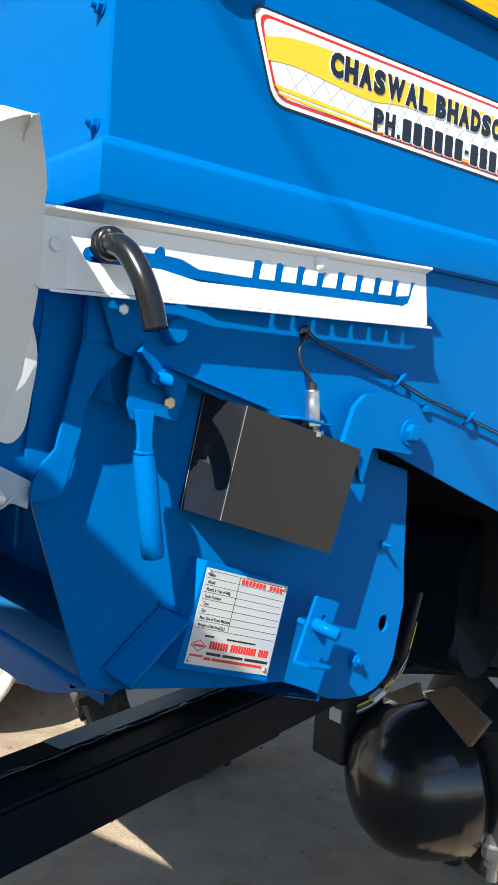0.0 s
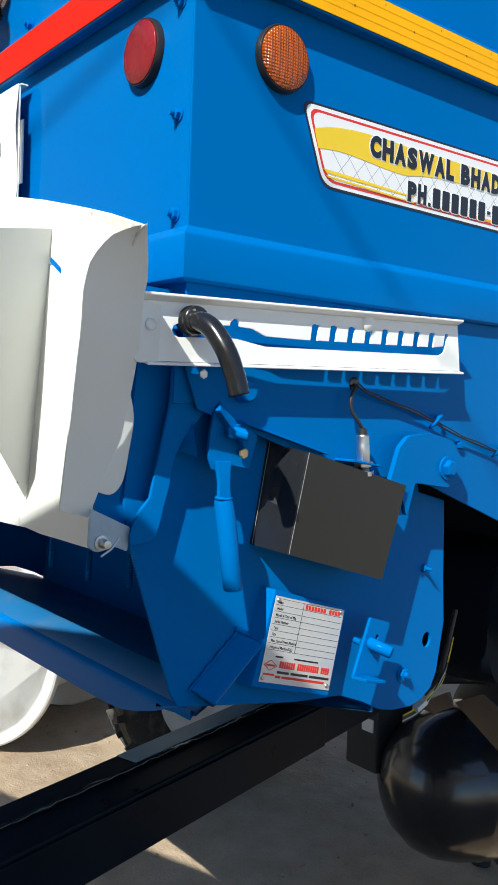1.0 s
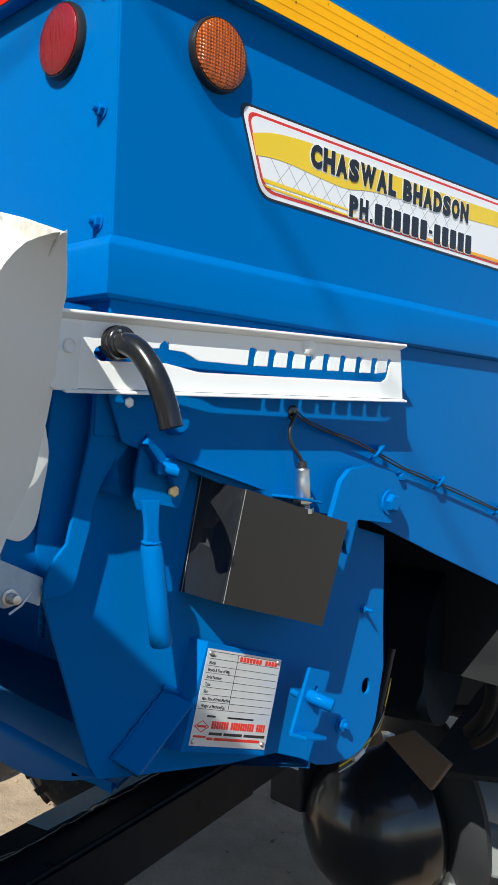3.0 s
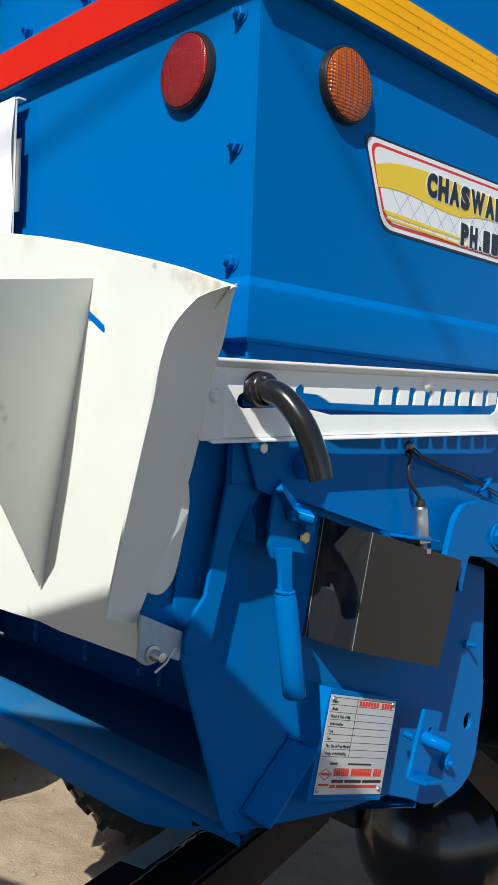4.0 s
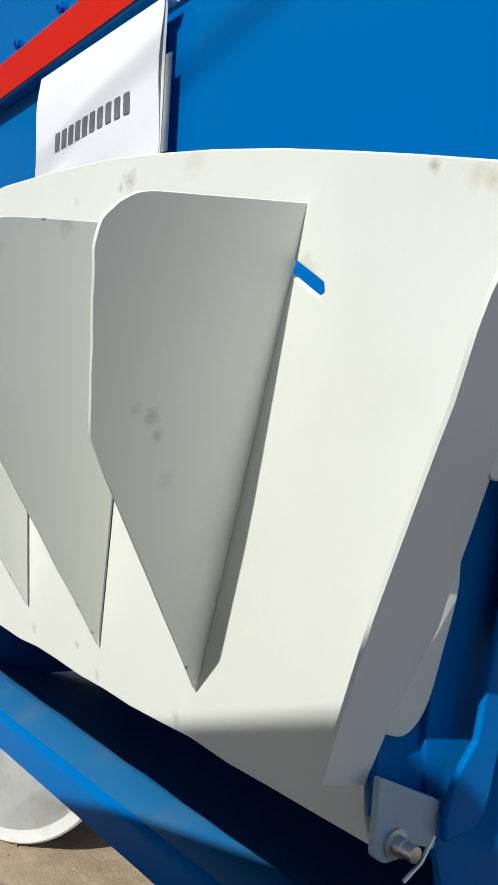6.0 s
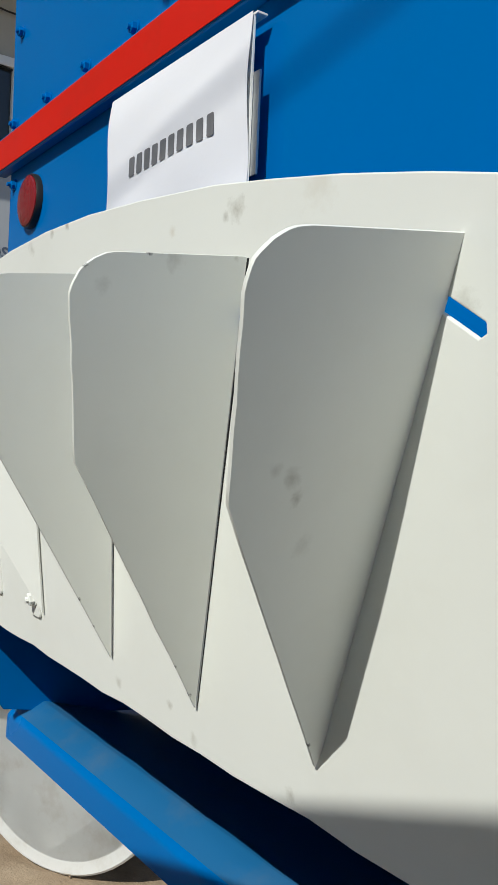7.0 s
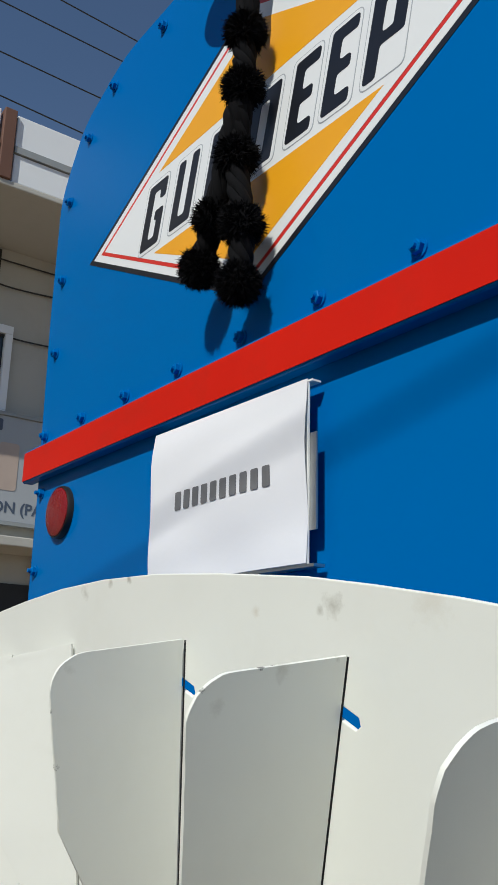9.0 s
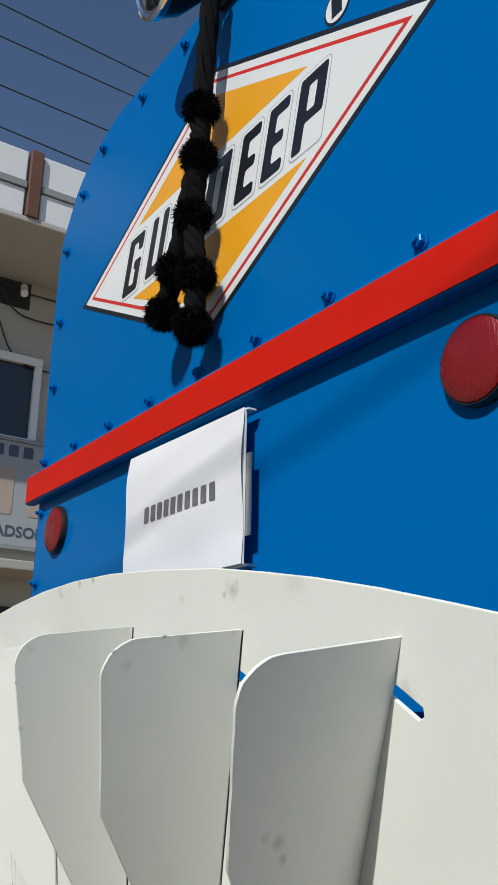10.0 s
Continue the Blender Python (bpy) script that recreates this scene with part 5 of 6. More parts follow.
def cable_run():
    c = base("sensor_cable", "thin black cable clipped along the blue side sheet", "cable", (0.01, 0.4, 1.4))
    part("cable_lead", tube(smooth_path([(0.021, 0.291, 1.402), (0.020, 0.286, 1.409), (0.016, 0.276, 1.422), (0.014, 0.274, 1.438), (0.012, 0.281, 1.452), (0.006, 0.291, 1.459)]), 0.0024, 8), CABLE, c, smooth=60)
    run = smooth_path([(0.006, 0.288, 1.460), (0.012, 0.300, 1.452), (0.010, 0.335, 1.443), (0.010, 0.385, 1.434), (0.009, 0.44, 1.421), (0.009, 0.50, 1.403), (0.009, 0.545, 1.392), (0.009, 0.60, 1.380), (0.009, 0.68, 1.362), (0.009, 0.9, 1.312)])
    part("cable_main", tube(run, 0.0015, 8), CABLE, c, smooth=60)
    part("cable_main", tube([p + Vector((0.001, 0.002, 0.0028 + 0.0008 * math.sin(i * 0.7))) for i, p in enumerate(run)], 0.0010, 8), CABLE, c, smooth=60)
    part("grommet", lathe([(0.004, 0), (0.010, 0), (0.009, 0.003), (0.005, 0.004)], side(0.0) @ Matrix.Translation((0.291, 1.461, 0)), 16), HOSE, c, smooth=40)
    for y, z in ((0.462, 1.416), (0.62, 1.377), (0.80, 1.336)):
        part("clip", tube([(0.0, y - 0.006, z - 0.006), (0.012, y - 0.008, z - 0.002), (0.016, y - 0.004, z + 0.008), (0.012, y + 0.006, z + 0.011), (0.001, y + 0.009, z + 0.008)], 0.0028, 8), BLUE, c, "painted-over cable clip", smooth=50)
    bolted(c, [(0.526, 1.386)], side(0.0), BLUE, r=0.0065, h=0.008, name="clip_bolt")
    return c


hang(cable_run(), 0.0018, -0.0035)


def pivot_bracket():
    b = base("pivot_bracket", "blue lobed pivot bracket with a hexagon bolt", "bracket", (0.01, 0.45, 1.33))
    o = rounded([(0.334, 1.315), (0.351, 1.362), (0.369, 1.378), (0.412, 1.383), (0.470, 1.372), (0.497, 1.335), (0.487, 1.312), (0.460, 1.302), (0.388, 1.311), (0.382, 1.292), (0.373, 1.262), (0.358, 1.296), (0.353, 1.306)], [0.001, 0.02, 0.02, 0.03, 0.03, 0.02, 0.01, 0.004, 0.006, 0.01, 0.003, 0.003, 0.004])
    part("lobe", plate(o, 0.008, side(0.018)), BLUE, b, bevel=0.002)
    part("spacer", boxed(0.001, 0.018, 0.40, 0.47, 1.325, 1.365), BLUE, b, bevel=0.002)
    hb = part("hex_bolt", bolt_bm(0.0125, 0.011, washer=1.45), BLUE, b)
    hb.matrix_basis = side(0.026) @ Matrix.Translation((0.4565, 1.3315, 0)) @ Matrix.Rotation(0.3, 4, "Z")
    return b


pivot_bracket()


def data_plate():
    """Riveted maker's plate: ruled form with row names; the maker's lines are plain bars."""
    d = base("data_plate", "printed aluminium maker's data plate riveted on a blue bracket", "data plate", (-0.02, 0.25, 1.1))
    x = Vector((0.0, 0.1265, -0.0300)).normalized()
    z = Vector((0.0, 0.0210, 0.1085)).normalized()
    n = x.cross(z).normalized()
    o = Vector((-0.0195, 0.172, 1.0685))
    m = Matrix(((x.x, z.x, n.x, o.x), (x.y, z.y, n.y, o.y), (x.z, z.z, n.z, o.z), (0, 0, 0, 1)))
    W, H = 0.1305, 0.1115
    part("bracket", plate([(-0.010, -0.008), (W + 0.003, -0.008), (W + 0.002, H + 0.003), (-0.002, H + 0.007)], 0.004, m, low=-0.005), BLUE, d, bevel=0.001)
    part("bracket_fold", hexa([m @ Vector(p) for p in ((-0.010, -0.008, -0.005), (-0.002, H + 0.007, -0.005), (-0.012, H + 0.007, -0.03), (-0.022, -0.008, -0.03), (-0.010, -0.008, -0.001), (-0.002, H + 0.007, -0.001), (-0.016, H + 0.007, -0.03), (-0.026, -0.008, -0.03))]), BLUE, d)
    part("plate_sheet", plate([(0, 0), (W, 0), (W, H), (0, H)], 0.0006, m, low=-0.0006), ALU, d)
    rows = [0.1085 - 0.0083 * i for i in range(9)]
    for r in rows:
        part("rule_line", plate([(0.003, r), (W - 0.003, r), (W - 0.003, r + 0.0005), (0.003, r + 0.0005)], 0.0002, m), S_BLACK, d)
    part("rule_line", plate([(0.052, rows[-1]), (0.0526, rows[-1]), (0.0526, rows[0]), (0.052, rows[0])], 0.0002, m), S_BLACK, d)
    for i, word in enumerate(("Make", "Model", "Month & Year of Mfg.", "Serial Number", "Type", "Size", "Max. Size of Press Machine", "Weight of Machine(Kg.)")):
        lettering(word, 0.0052, m @ Matrix.Translation((0.006, rows[i] - 0.0062, 0.0)), S_BLACK, "row_name", d, bold=0.00012, stretch=0.82, depth=0.00012)
    bars([(0.056 + 0.0057 * i, rows[1] + 0.0012, 0.056 + 0.0057 * i + 0.0046, rows[1] + 0.0072) for i in range(12) if i not in (7,)], 0.0002, m, S_RED, "print_bar", d)
    bars([(0.030 + 0.0041 * i, 0.0205, 0.030 + 0.0041 * i + 0.0034, 0.0295) for i in range(23) if i not in (7, 18)], 0.0002, m, S_RED, "print_bar", d)
    bars([(0.028, 0.0132, 0.050, 0.0165), (0.053, 0.0132, 0.085, 0.0165), (0.088, 0.0132, 0.126, 0.0165)], 0.0002, m, S_BLACK, "print_bar", d)
    bars([(0.026, 0.0072, 0.036, 0.0105), (0.038, 0.0072, 0.118, 0.0105)], 0.0002, m, S_RED, "print_bar", d)
    bars([(0.020, 0.0335, 0.034, 0.0358), (0.054, 0.0335, 0.10, 0.0355)], 0.0002, m, S_BLACK, "print_bar", d)
    bars([(0.004, 0.0095, 0.024, 0.012)], 0.0002, m, S_RED, "print_bar", d)
    part("red_lozenge", plate([(0.002, 0.0225), (0.0145, 0.0155), (0.027, 0.0225), (0.0145, 0.0295)], 0.0002, m, [[(0.0045, 0.0225), (0.0145, 0.0285), (0.0245, 0.0225), (0.0145, 0.0165)]]), S_RED, d)
    bars([(0.007, 0.0212, 0.022, 0.0238)], 0.0002, m, S_RED, "print_bar", d)
    me = mesh_of("rivet", lathe([(0.0032, 0), (0.0028, 0.0012), (0.0012, 0.0018), (0.0, 0.0012)], Matrix.Identity(4), 12), STEEL, 60)
    for u, v in ((0.006, H - 0.005), (W - 0.005, H - 0.004), (0.005, 0.005), (W - 0.006, 0.006)):
        r = new("rivet", me)
        r.parent = d
        r.matrix_parent_inverse = Matrix.Translation(-d.location)
        r.matrix_basis = m @ Matrix.Translation((u, v, 0))
    return d


hang(data_plate(), -0.0105, -0.0035).location.x += 0.0135


def stop_bracket():
    """Bent flat bracket with a cross pin."""
    b = base("stop_bracket", "bent blue flat bracket with a round cross pin", "bracket", (0, 0.35, 1.06))
    part("leaf", plate(rounded([(0.346, 1.141), (0.386, 1.130), (0.358, 1.052), (0.318, 1.060)], [0.004, 0.004, 0.006, 0.002]), 0.005, side(0.0), [ring(0.360, 1.112, 0.004, 10)]), BLUE, b, bevel=0.001)
    part("foot", hexa([(0.0, 0.318, 1.0575), (0.0, 0.356, 1.052), (0.034, 0.352, 1.055), (0.034, 0.312, 1.062), (0.0, 0.318, 1.0625), (0.0, 0.356, 1.057), (0.034, 0.352, 1.060), (0.034, 0.312, 1.067)]), BLUE, b, bevel=0.001)
    part("cross_pin", tube([(-0.004, 0.349, 1.106), (0.012, 0.348, 1.104), (0.032, 0.3595, 1.0975), (0.034, 0.3605, 1.097)], [0.0085, 0.0085, 0.0085, 0.007], 16), BLUE, b, smooth=40)
    part("pin_tail", tube([(-0.02, 0.343, 1.104), (-0.004, 0.339, 1.104)], 0.0045, 10), BLUE, b, smooth=40)
    return b


hang(stop_bracket(), -0.0065, -0.005).location.x += 0.0125


def loom():
    """Loose wire ends with a white plug under the end plate."""
    w = base("wiring_loom", "loose thin wires with a white plug below the blue plate", "wires", (-0.1, 0.6, 0.95))
    for i, mat in enumerate((S_YELLOW, LEAF, CABLE, DRUM_WHITE, CABLE)):
        o = 0.003 * i
        part("wire", tube(smooth_path([(-0.10, 0.555, 0.936 - o), (-0.10, 0.588, 0.943 - o), (-0.10, 0.612, 0.955 - o), (-0.10, 0.632, 0.966), (-0.10, 0.652, 0.979 + o), (-0.10, 0.664, 1.011), (-0.10, 0.676, 1.055)]), 0.0013, 6), mat, w, smooth=60)
    part("plug", hexa([(-0.104, 0.585, 0.938), (-0.092, 0.585, 0.938), (-0.092, 0.609, 0.949), (-0.104, 0.609, 0.949), (-0.104, 0.581, 0.946), (-0.092, 0.581, 0.946), (-0.092, 0.605, 0.957), (-0.104, 0.605, 0.957)]), DRUM_WHITE, w, bevel=0.001)
    part("conduit", tube(smooth_path([(-0.12, 0.63, 0.955), (-0.11, 0.655, 0.985), (-0.11, 0.668, 1.02), (-0.11, 0.69, 1.10)]), 0.005, 10), CABLE, w, smooth=60)
    return w


hang(loom(), 0.0057, -0.0096)


# ---- below and beside the machine ----
def frame_beam():
    """Black fabricated beam: a box section with a cap plate welded along its back half."""
    b = base("chassis_beam", "black painted fabricated steel chassis beam with weld seam", "chassis beam", (-0.45, 0.35, 0.7))
    d = Vector((-0.2672, 0.9636, 0))
    q = Vector((0.9636, 0.2672, 0))
    at0 = q * -0.275

    def bar(name, s0, s1, o0, o1, z0, z1, mat, label="", bevel=0.004):
        c = [at0 + d * s + q * o for s, o in ((s0, o0), (s1, o0), (s1, o1), (s0, o1))]
        part(name, hexa([(p.x, p.y, z0) for p in c] + [(p.x, p.y, z1) for p in c]), mat, b, label, bevel=bevel)

    bar("box_section", -0.62, 1.9, -0.048, 0.064, 0.735, 0.826, BEAM_BLACK)
    bar("cap_plate", -0.62, 1.9, -0.050, -0.002, 0.826, 0.832, BEAM_BLACK, bevel=0.0015)
    bar("front_plate", -0.62, 0.72, 0.064, 0.069, 0.736, 0.819, BEAM_BLACK, bevel=0.0015)
    # Thin strip carries the painted reflection along the cap plate.
    bar("reflection_strip", 0.245, 0.64, -0.0485, -0.006, 0.832, 0.8335, REFLECTION_BLUE, "blue-grey strip painted as a reflection on top of the beam", bevel=0.0005)
    rng = random.Random(11)
    bead = [at0 + d * (-0.60 + 2.45 * i / 160) + q * (-0.001 + rng.uniform(-0.0022, 0.0022)) + Vector((0, 0, 0.829 + rng.uniform(-0.001, 0.002))) for i in range(161)]
    part("weld_bead", tube(bead, [0.002 + 0.0022 * rng.random() for _ in bead], 6), BLACK, b, smooth=60)
    for k in (-0.40, 1.85):
        st = at0 + d * k
        part("leg", tube([(st.x, st.y, 0.736), (st.x, st.y, 0.0)], 0.03, 12), DARK, b, smooth=40)
    st = at0 + d * 0.10 - q * 0.02
    part("foot_stub", tube([(st.x, st.y, 0.736), (st.x, st.y, 0.685)], 0.018, 12), DARK, b, smooth=40)
    part("foot_bolt", tube([(st.x, st.y, 0.70), (st.x + 0.03, st.y - 0.012, 0.695)], 0.012, 8), DARK, b, smooth=40)
    return b


frame_beam()


def hub_dome():
    """Rounded black hub cover with ribbed rim on a grey axle arm."""
    h = base("axle_hub", "glossy black domed hub cover on a grey axle arm", "axle hub", (-0.80, 1.5, 0.0))
    c = Vector((-0.745, 1.535, 0.39))
    axis = Vector((-0.42, -0.90, -0.10)).normalized()
    m = Matrix.Translation(c) @ axis.to_track_quat("Z", "Y").to_matrix().to_4x4() @ Matrix.Scale(1.13, 4)
    prof = [(0.0, 0.150), (0.04, 0.147), (0.09, 0.132), (0.135, 0.100), (0.162, 0.060), (0.178, 0.010), (0.184, -0.035), (0.187, -0.045), (0.184, -0.055), (0.188, -0.065), (0.184, -0.075), (0.188, -0.085), (0.180, -0.10), (0.165, -0.13), (0.12, -0.17), (0.0, -0.18)]
    part("dome", lathe(prof, m, 48), BLACK, h, smooth=50)
    part("axle_arm", tube([c - axis * 0.16, c - axis * 0.30 + Vector((0.10, 0.05, 0.0)), c + Vector((0.32, 0.32, 0.02))], [0.10, 0.07, 0.06], 20), GREY, h, "grey cast axle arm", smooth=50)
    part("arm_web", hexa([(-0.62, 1.60, 0.30), (-0.34, 1.66, 0.33), (-0.34, 1.70, 0.33), (-0.62, 1.64, 0.30), (-0.60, 1.60, 0.46), (-0.34, 1.66, 0.44), (-0.34, 1.70, 0.44), (-0.60, 1.64, 0.46)]), GREY, h, bevel=0.01)
    part("steering_pin", lathe([(0.0, 0.0), (0.014, 0.0), (0.014, 0.035), (0.022, 0.036), (0.022, 0.06), (0.03, 0.061), (0.03, 0.09), (0.02, 0.095), (0.02, 0.22), (0.0, 0.22)], Matrix.Translation((-0.52, 1.60, 0.20)), 12), STEEL, h, "greasy steel pin")
    part("axle_post", tube([(-0.45, 2.1, 0.0), (-0.45, 2.1, 0.42)], 0.06, 16), DARK, h, smooth=40)
    part("rim_flange", lathe([(0.17, -0.11), (0.235, -0.14), (0.25, -0.16), (0.235, -0.18), (0.12, -0.19)], m, 40), DARK, h, smooth=40)
    return h


hub_dome().location += Vector((0.098, -0.188, 0.0))


def undergear():
    """Parts under the machine, most with their shade put into a near-black colour."""
    u = base("undercarriage", "undercarriage parts beneath the harvester, mostly near-black for painted shade", "undercarriage", (-0.6, 2.0, 0.0))
    part("tank", tube([(-0.85, 0.95, 1.02), (-0.28, 1.12, 1.02)], 0.15, 28), BEAM_BLACK, u, "black cylindrical tank", smooth=50)
    part("tank", tube([(-0.85, 1.9, 0.95), (-0.25, 2.0, 0.97)], 0.17, 28), BEAM_BLACK, u, "black cylindrical tank", smooth=50)
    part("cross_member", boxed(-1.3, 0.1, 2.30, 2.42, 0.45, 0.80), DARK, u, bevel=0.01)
    # Near-black sheet closes the back, where only shade lies.
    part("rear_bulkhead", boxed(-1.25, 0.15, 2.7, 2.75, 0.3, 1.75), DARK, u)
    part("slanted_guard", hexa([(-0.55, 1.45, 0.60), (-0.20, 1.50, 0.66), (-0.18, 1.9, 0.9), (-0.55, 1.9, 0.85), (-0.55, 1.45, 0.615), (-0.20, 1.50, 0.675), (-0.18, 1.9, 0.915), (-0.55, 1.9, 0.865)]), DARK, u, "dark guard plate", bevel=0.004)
    def slab(pts, depth=0.012):
        part("brown_slab", hexa([(x, 1.30, z) for x, z in pts] + [(x + 0.004, 1.30 + depth, z) for x, z in pts]), BROWN_PLATE, u, "brown plate", bevel=0.002)

    slab([(-0.55, 0.722), (-0.478, 0.761), (-0.376, 0.715), (-0.421, 0.644)])
    slab([(-0.549, 0.802), (-0.467, 0.824), (-0.470, 0.815), (-0.515, 0.781)])
    slab([(-0.674, 0.677), (-0.574, 0.740), (-0.561, 0.707), (-0.615, 0.675)])
    part("bracket_tag", boxed(-0.935, -0.895, 1.395, 1.40, 0.515, 0.55), DRUM_WHITE, u)
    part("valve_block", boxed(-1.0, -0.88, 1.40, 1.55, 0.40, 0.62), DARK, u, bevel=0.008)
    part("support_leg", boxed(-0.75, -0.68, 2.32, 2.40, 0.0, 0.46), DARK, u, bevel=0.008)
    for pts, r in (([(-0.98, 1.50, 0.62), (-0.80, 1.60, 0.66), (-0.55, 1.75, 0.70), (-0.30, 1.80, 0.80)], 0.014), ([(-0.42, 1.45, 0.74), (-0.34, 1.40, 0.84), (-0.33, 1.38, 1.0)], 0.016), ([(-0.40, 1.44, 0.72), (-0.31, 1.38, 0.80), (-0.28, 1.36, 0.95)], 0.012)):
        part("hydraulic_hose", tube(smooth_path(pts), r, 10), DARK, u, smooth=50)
    return u


undergear().location += Vector((0.112, -0.188, 0.0))


def wheel():
    """Rear wheel with a lugged tractor tyre."""
    w = base("rear_wheel", "lugged black tractor tyre on a pale rim, dusty", "wheel", (-1.72, 1.33, 0.0))
    R, half = 0.38, 0.14
    c = Vector((-1.72, 1.33, R))
    axis = Vector((0.955, -0.295, 0.0)).normalized()
    m = Matrix.Translation(c) @ axis.to_track_quat("Z", "Y").to_matrix().to_4x4() @ Matrix.Scale(R / 0.462, 4)
    prof = [(0.25, -0.10), (0.27, -0.125), (0.34, -half), (0.40, -half), (0.425, -0.12), (0.435, -0.06), (0.437, 0.0), (0.435, 0.06), (0.425, 0.12), (0.40, half), (0.34, half), (0.27, 0.125), (0.25, 0.10)]
    t = part("tyre", lathe(prof, m, 56), RUBBER, w, smooth=40)
    N = 20
    for s in (1, -1):
        bm = hexa([(0.415, -0.016, s * 0.135), (0.433, -0.020, s * 0.005), (0.433, 0.012, s * 0.005), (0.415, 0.022, s * 0.135), (0.458, -0.012, s * 0.138), (0.462, -0.016, s * 0.005), (0.462, 0.008, s * 0.005), (0.458, 0.018, s * 0.138)])
        for v in bm.verts:
            # lugs sweep back from the middle
            a = -abs(v.co.z) * 1.1 + 0.0
            v.co = Matrix.Rotation(a, 4, "Z") @ v.co
        me = mesh_of("lug", bm, RUBBER)
        for i in range(N):
            o = new("lug", me)
            o.parent = t
            o.matrix_basis = m @ Matrix.Rotation(2 * math.pi * (i + (0.5 if s < 0 else 0)) / N, 4, "Z")
    part("rim", lathe([(0.0, 0.03), (0.10, 0.03), (0.11, 0.0), (0.20, -0.02), (0.235, 0.08), (0.262, 0.10), (0.262, 0.112), (0.248, 0.112)], m, 40), DRUM_WHITE, w, "pale painted rim", smooth=35)
    return w


wheel()


def white_drum():
    """Part of a neighbouring implement: a white rolled drum with rims."""
    d = base("white_drum", "weathered white rolled-steel drum with raised rims, standing beside the machine", "drum", (-2.8, 1.15, 0.0))
    near = Vector((-2.62, 0.80, 0.45))
    axis = Vector((-0.47, 0.88, 0.0)).normalized()
    L = 0.95
    m = Matrix.Translation(near) @ axis.to_track_quat("Z", "Y").to_matrix().to_4x4()
    part("shell", lathe([(0.402, 0.0), (0.412, 0.0), (0.39, 0.08), (0.33, 0.16), (0.33, L), (0.0, L)], m, 64), DRUM_WHITE, d, smooth=40)
    part("inner_dish", lathe([(0.0, 0.30), (0.20, 0.28), (0.31, 0.20), (0.375, 0.09), (0.401, 0.0), (0.405, 0.01), (0.38, 0.10), (0.32, 0.215), (0.0, 0.32)], m, 64), DISH_SHADE, d, "hollow end, its shade painted grey", smooth=50)
    for h in (0.012, L * 0.62, L):
        r0 = 0.33 if h > 0.1 else 0.402
        part("end_ring", lathe([(r0, h - 0.012), (0.442, h - 0.018), (0.449, h - 0.012), (0.449, h + 0.012), (0.442, h + 0.018), (r0, h + 0.012)], m, 64), DRUM_WHITE, d, smooth=30)
    return d


white_drum().location += Vector((0.085, -0.085, 0.0))


# ---- lamp and tassel on the upper panel ----
def work_lamp():
    l = base("work_lamp", "round chrome-rimmed work lamp on the hood's top edge", "lamp", (-0.53, -0.05, 2.60))
    m = Matrix.Translation((-0.571, -0.10, 2.593)) @ Vector((-0.12, -0.95, -0.25)).to_track_quat("Z", "Y").to_matrix().to_4x4()
    part("shell", lathe([(0.0, -0.07), (0.03, -0.068), (0.055, -0.03), (0.062, 0.0), (0.064, 0.012)], m, 36), BLACK, l, smooth=40)
    part("reflector_bowl", lathe([(0.0, -0.03), (0.03, -0.02), (0.052, 0.008)], m, 36), CHROME, l, smooth=60)
    part("rim", lathe([(0.052, 0.008), (0.060, 0.016), (0.066, 0.014), (0.067, 0.006), (0.062, 0.0)], m, 36), CHROME, l, smooth=50)
    part("glass", lathe([(0.0, 0.019), (0.03, 0.017), (0.055, 0.011), (0.0, 0.0108)], m, 36), GLASS, l, smooth=60)
    part("stalk", tube([(-0.551, -0.05, 2.612), (-0.53, -0.025, 2.585), (-0.52, -0.003, 2.585)], 0.011, 10), BLACK, l, smooth=50)
    part("bracket", boxed(-0.55, -0.49, -0.012, -0.001, 2.56, 2.62), BLACK, l, bevel=0.002)
    return l


work_lamp()


def pompom(bm, c, r, rng, n=2400):
    """Wool strands bursting from a small core."""
    bmesh.ops.create_icosphere(bm, subdivisions=2, radius=r * 0.72, matrix=Matrix.Translation(c))
    for _ in range(n):
        d = Vector((rng.gauss(0, 1), rng.gauss(0, 1), rng.gauss(0, 1))).normalized()
        e = d.orthogonal().normalized()
        e.rotate(Matrix.Rotation(rng.uniform(0, 6.3), 3, d))
        w = r * 0.026
        l = r * rng.uniform(0.86, 1.06)
        bend = Vector((rng.uniform(-1, 1), rng.uniform(-1, 1), rng.uniform(-1, 1) - 0.4)) * r * 0.12
        p0, p1, p2 = c + d * r * 0.5, c + d * l * 0.85, c + d * l + bend
        f = d.cross(e) * w * 0.6
        v = [bm.verts.new(q) for q in (p0 - e * w, p0 + e * w, p1 - e * w, p1 + e * w, p2 + f, p0 + f)]
        bm.faces.new((v[0], v[1], v[3], v[2]))
        bm.faces.new((v[2], v[3], v[4]))


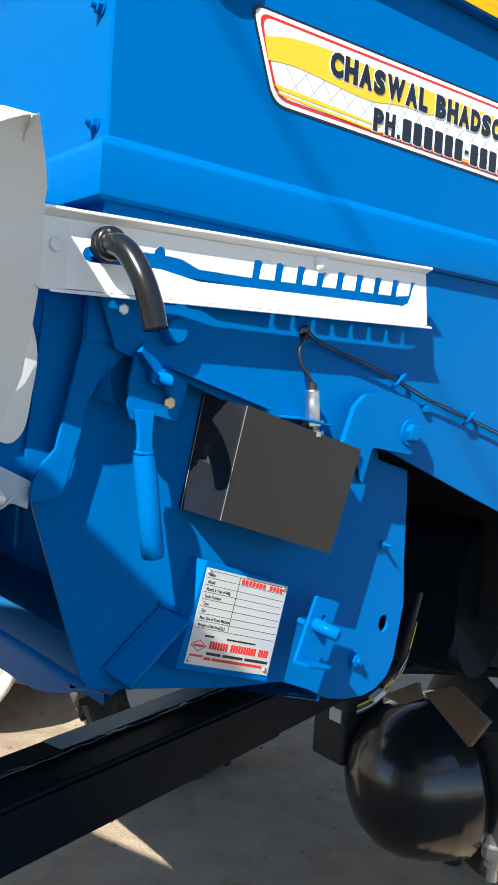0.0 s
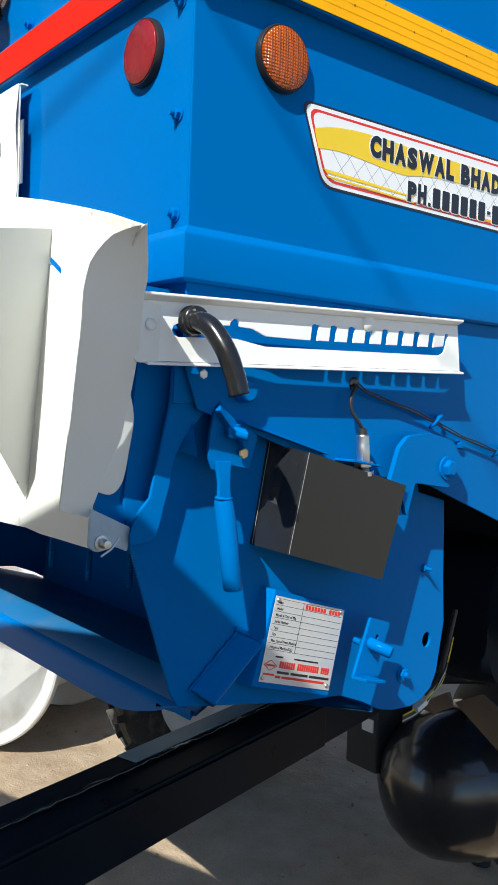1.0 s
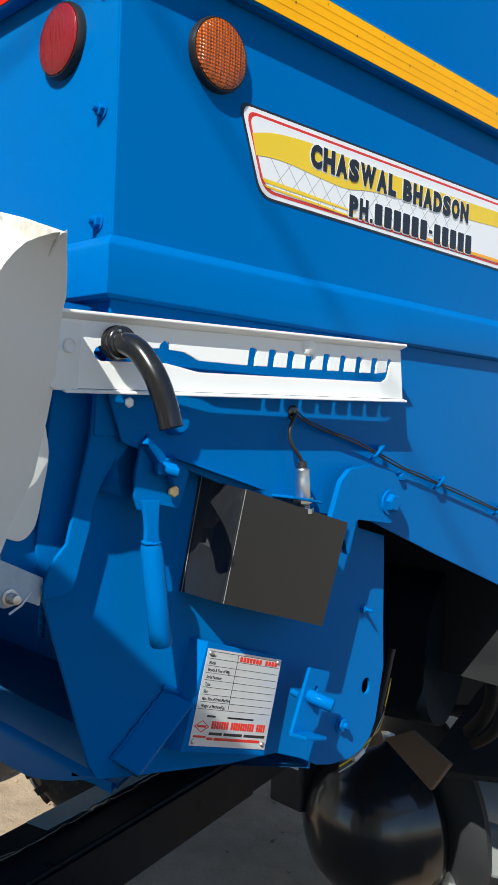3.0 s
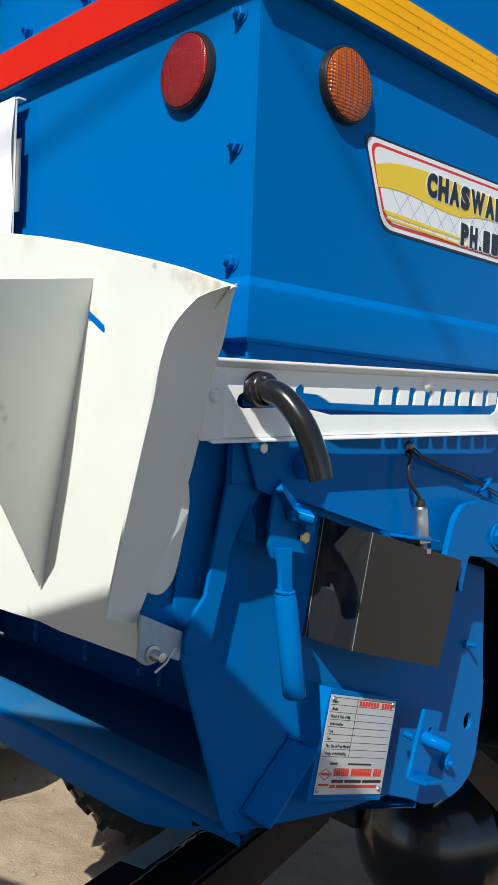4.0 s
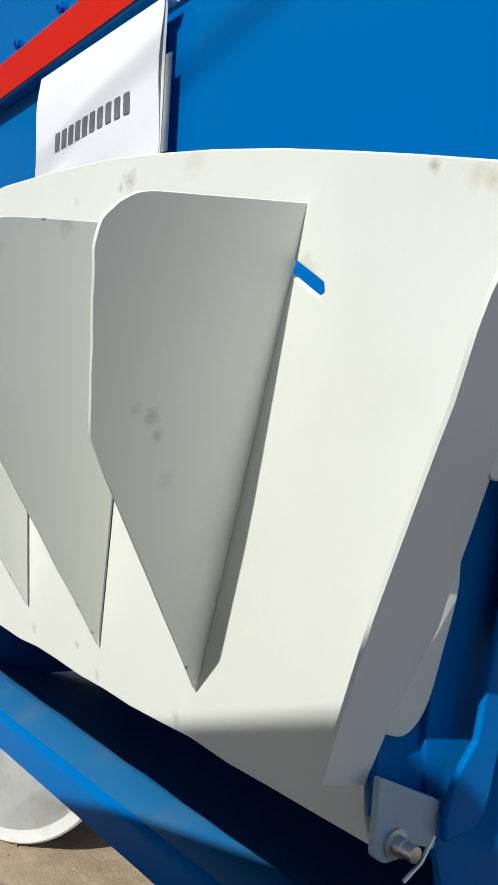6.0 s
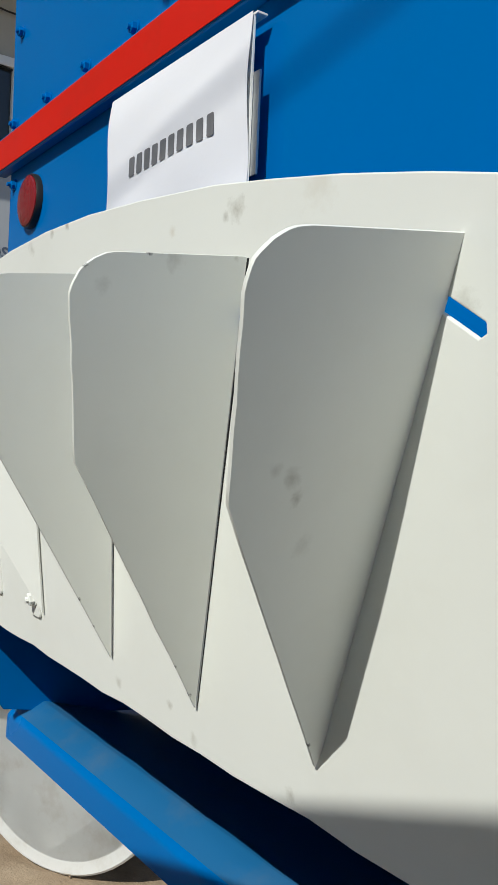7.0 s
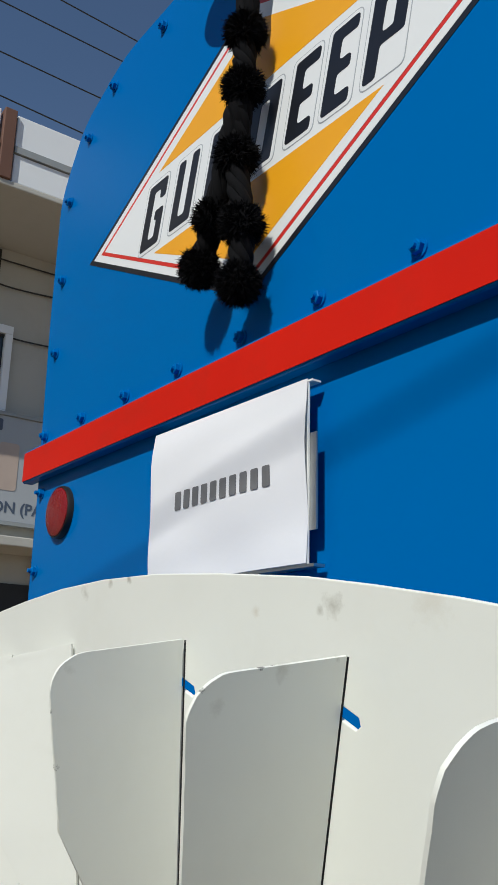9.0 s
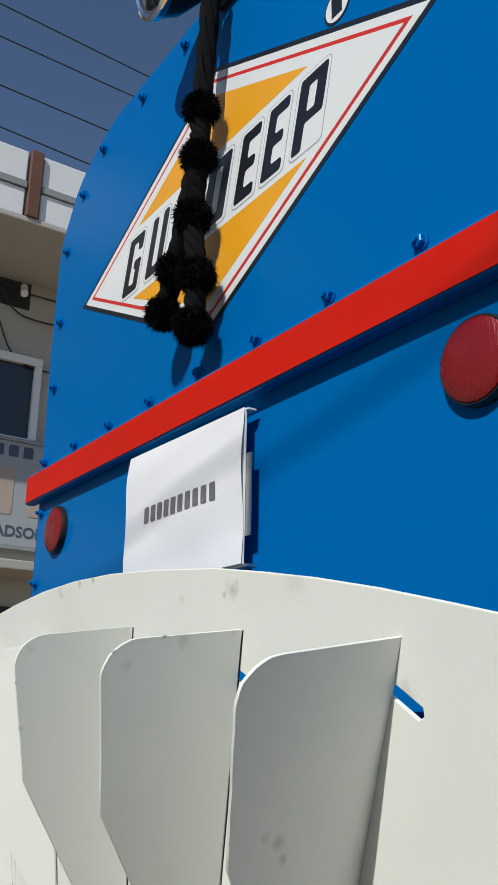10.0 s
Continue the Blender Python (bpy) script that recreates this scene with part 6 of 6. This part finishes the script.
def tassel():
    """Two plaited black woollen strings of pompoms hung from the lamp."""
    t = base("woollen_tassel", "black woollen tassel with pompoms hanging from the lamp", "tassel", (-0.6, -0.05, 2.03))
    rng = random.Random(21)
    Y = -0.040
    long = [(-0.534, 2.358), (-0.536, 2.281), (-0.545, 2.192), (-0.530, 2.096), (-0.534, 2.026)]
    short = [(-0.580, 2.124), (-0.607, 2.071)]
    for nm, pts in (("long_string", [(-0.517, Y, 2.575)] + [(x, Y, z) for x, z in long]), ("short_string", [(-0.539, Y - 0.006, 2.251)] + [(x, Y - 0.006, z) for x, z in short])):
        path = smooth_path(pts, 10)
        for k in range(5):
            ph = k * 2 * math.pi / 5
            part(nm, tube([p + Vector((0.009 * math.cos(ph + i * 0.55), 0.009 * math.sin(ph + i * 0.55), 0)) for i, p in enumerate(path)], 0.0062, 6), WOOL, t, smooth=60)
    for x, z in long:
        bm = bmesh.new()
        pompom(bm, Vector((x, Y, z)), 0.0290, rng)
        part("pompom", bm, WOOL, t)
    for x, z in short:
        bm = bmesh.new()
        pompom(bm, Vector((x, Y - 0.006, z)), 0.0280, rng)
        part("pompom", bm, WOOL, t)
    return t


tassel()


# ---- an unseen shelter, added behind the camera to shade the machine's lower part ----
def shelter():
    """An added open lean-to: its front eave draws the line of shade."""
    t = base("shelter", "unseen sheet roof on steel posts, added to cast shade", "shelter", (0.51, -1.7, 0.0))
    e = Vector((1, 0.34, 0)).normalized()
    back = Vector((e.y, -e.x, 0))
    p = Vector((-0.06, -0.097, 1.3155)) + SUN * 2.1
    a, b = p - e * 2.4, p + e * 3.2
    roof = (a, b, b + back * 2.0, a + back * 2.0)
    part("shade_roof", hexa([(q.x, q.y, p.z - 0.05) for q in roof] + [(q.x, q.y, p.z) for q in roof]), SCREEN_CREAM, t, bevel=0.006)
    # Added wall keeps sun off the ground in front, cutting the bounce.
    wall = (a + back * 1.9, a + e * 4.6 + back * 1.9, a + e * 4.6 + back * 2.0, a + back * 2.0)
    part("bounce_wall", hexa([(q.x, q.y, 0.0) for q in wall] + [(q.x, q.y, p.z - 0.05) for q in wall]), SCREEN_CREAM, t, "added cream wall that limits bounce light", bevel=0.006)
    for k in (0.12, 2.8, 5.48):
        for d in (0.1, 1.8):
            c = a + e * k + back * d
            part("post", tube([(c.x, c.y, 0.0), (c.x, c.y, p.z - 0.05)], 0.03, 12), GREY, t, smooth=40)


shelter()
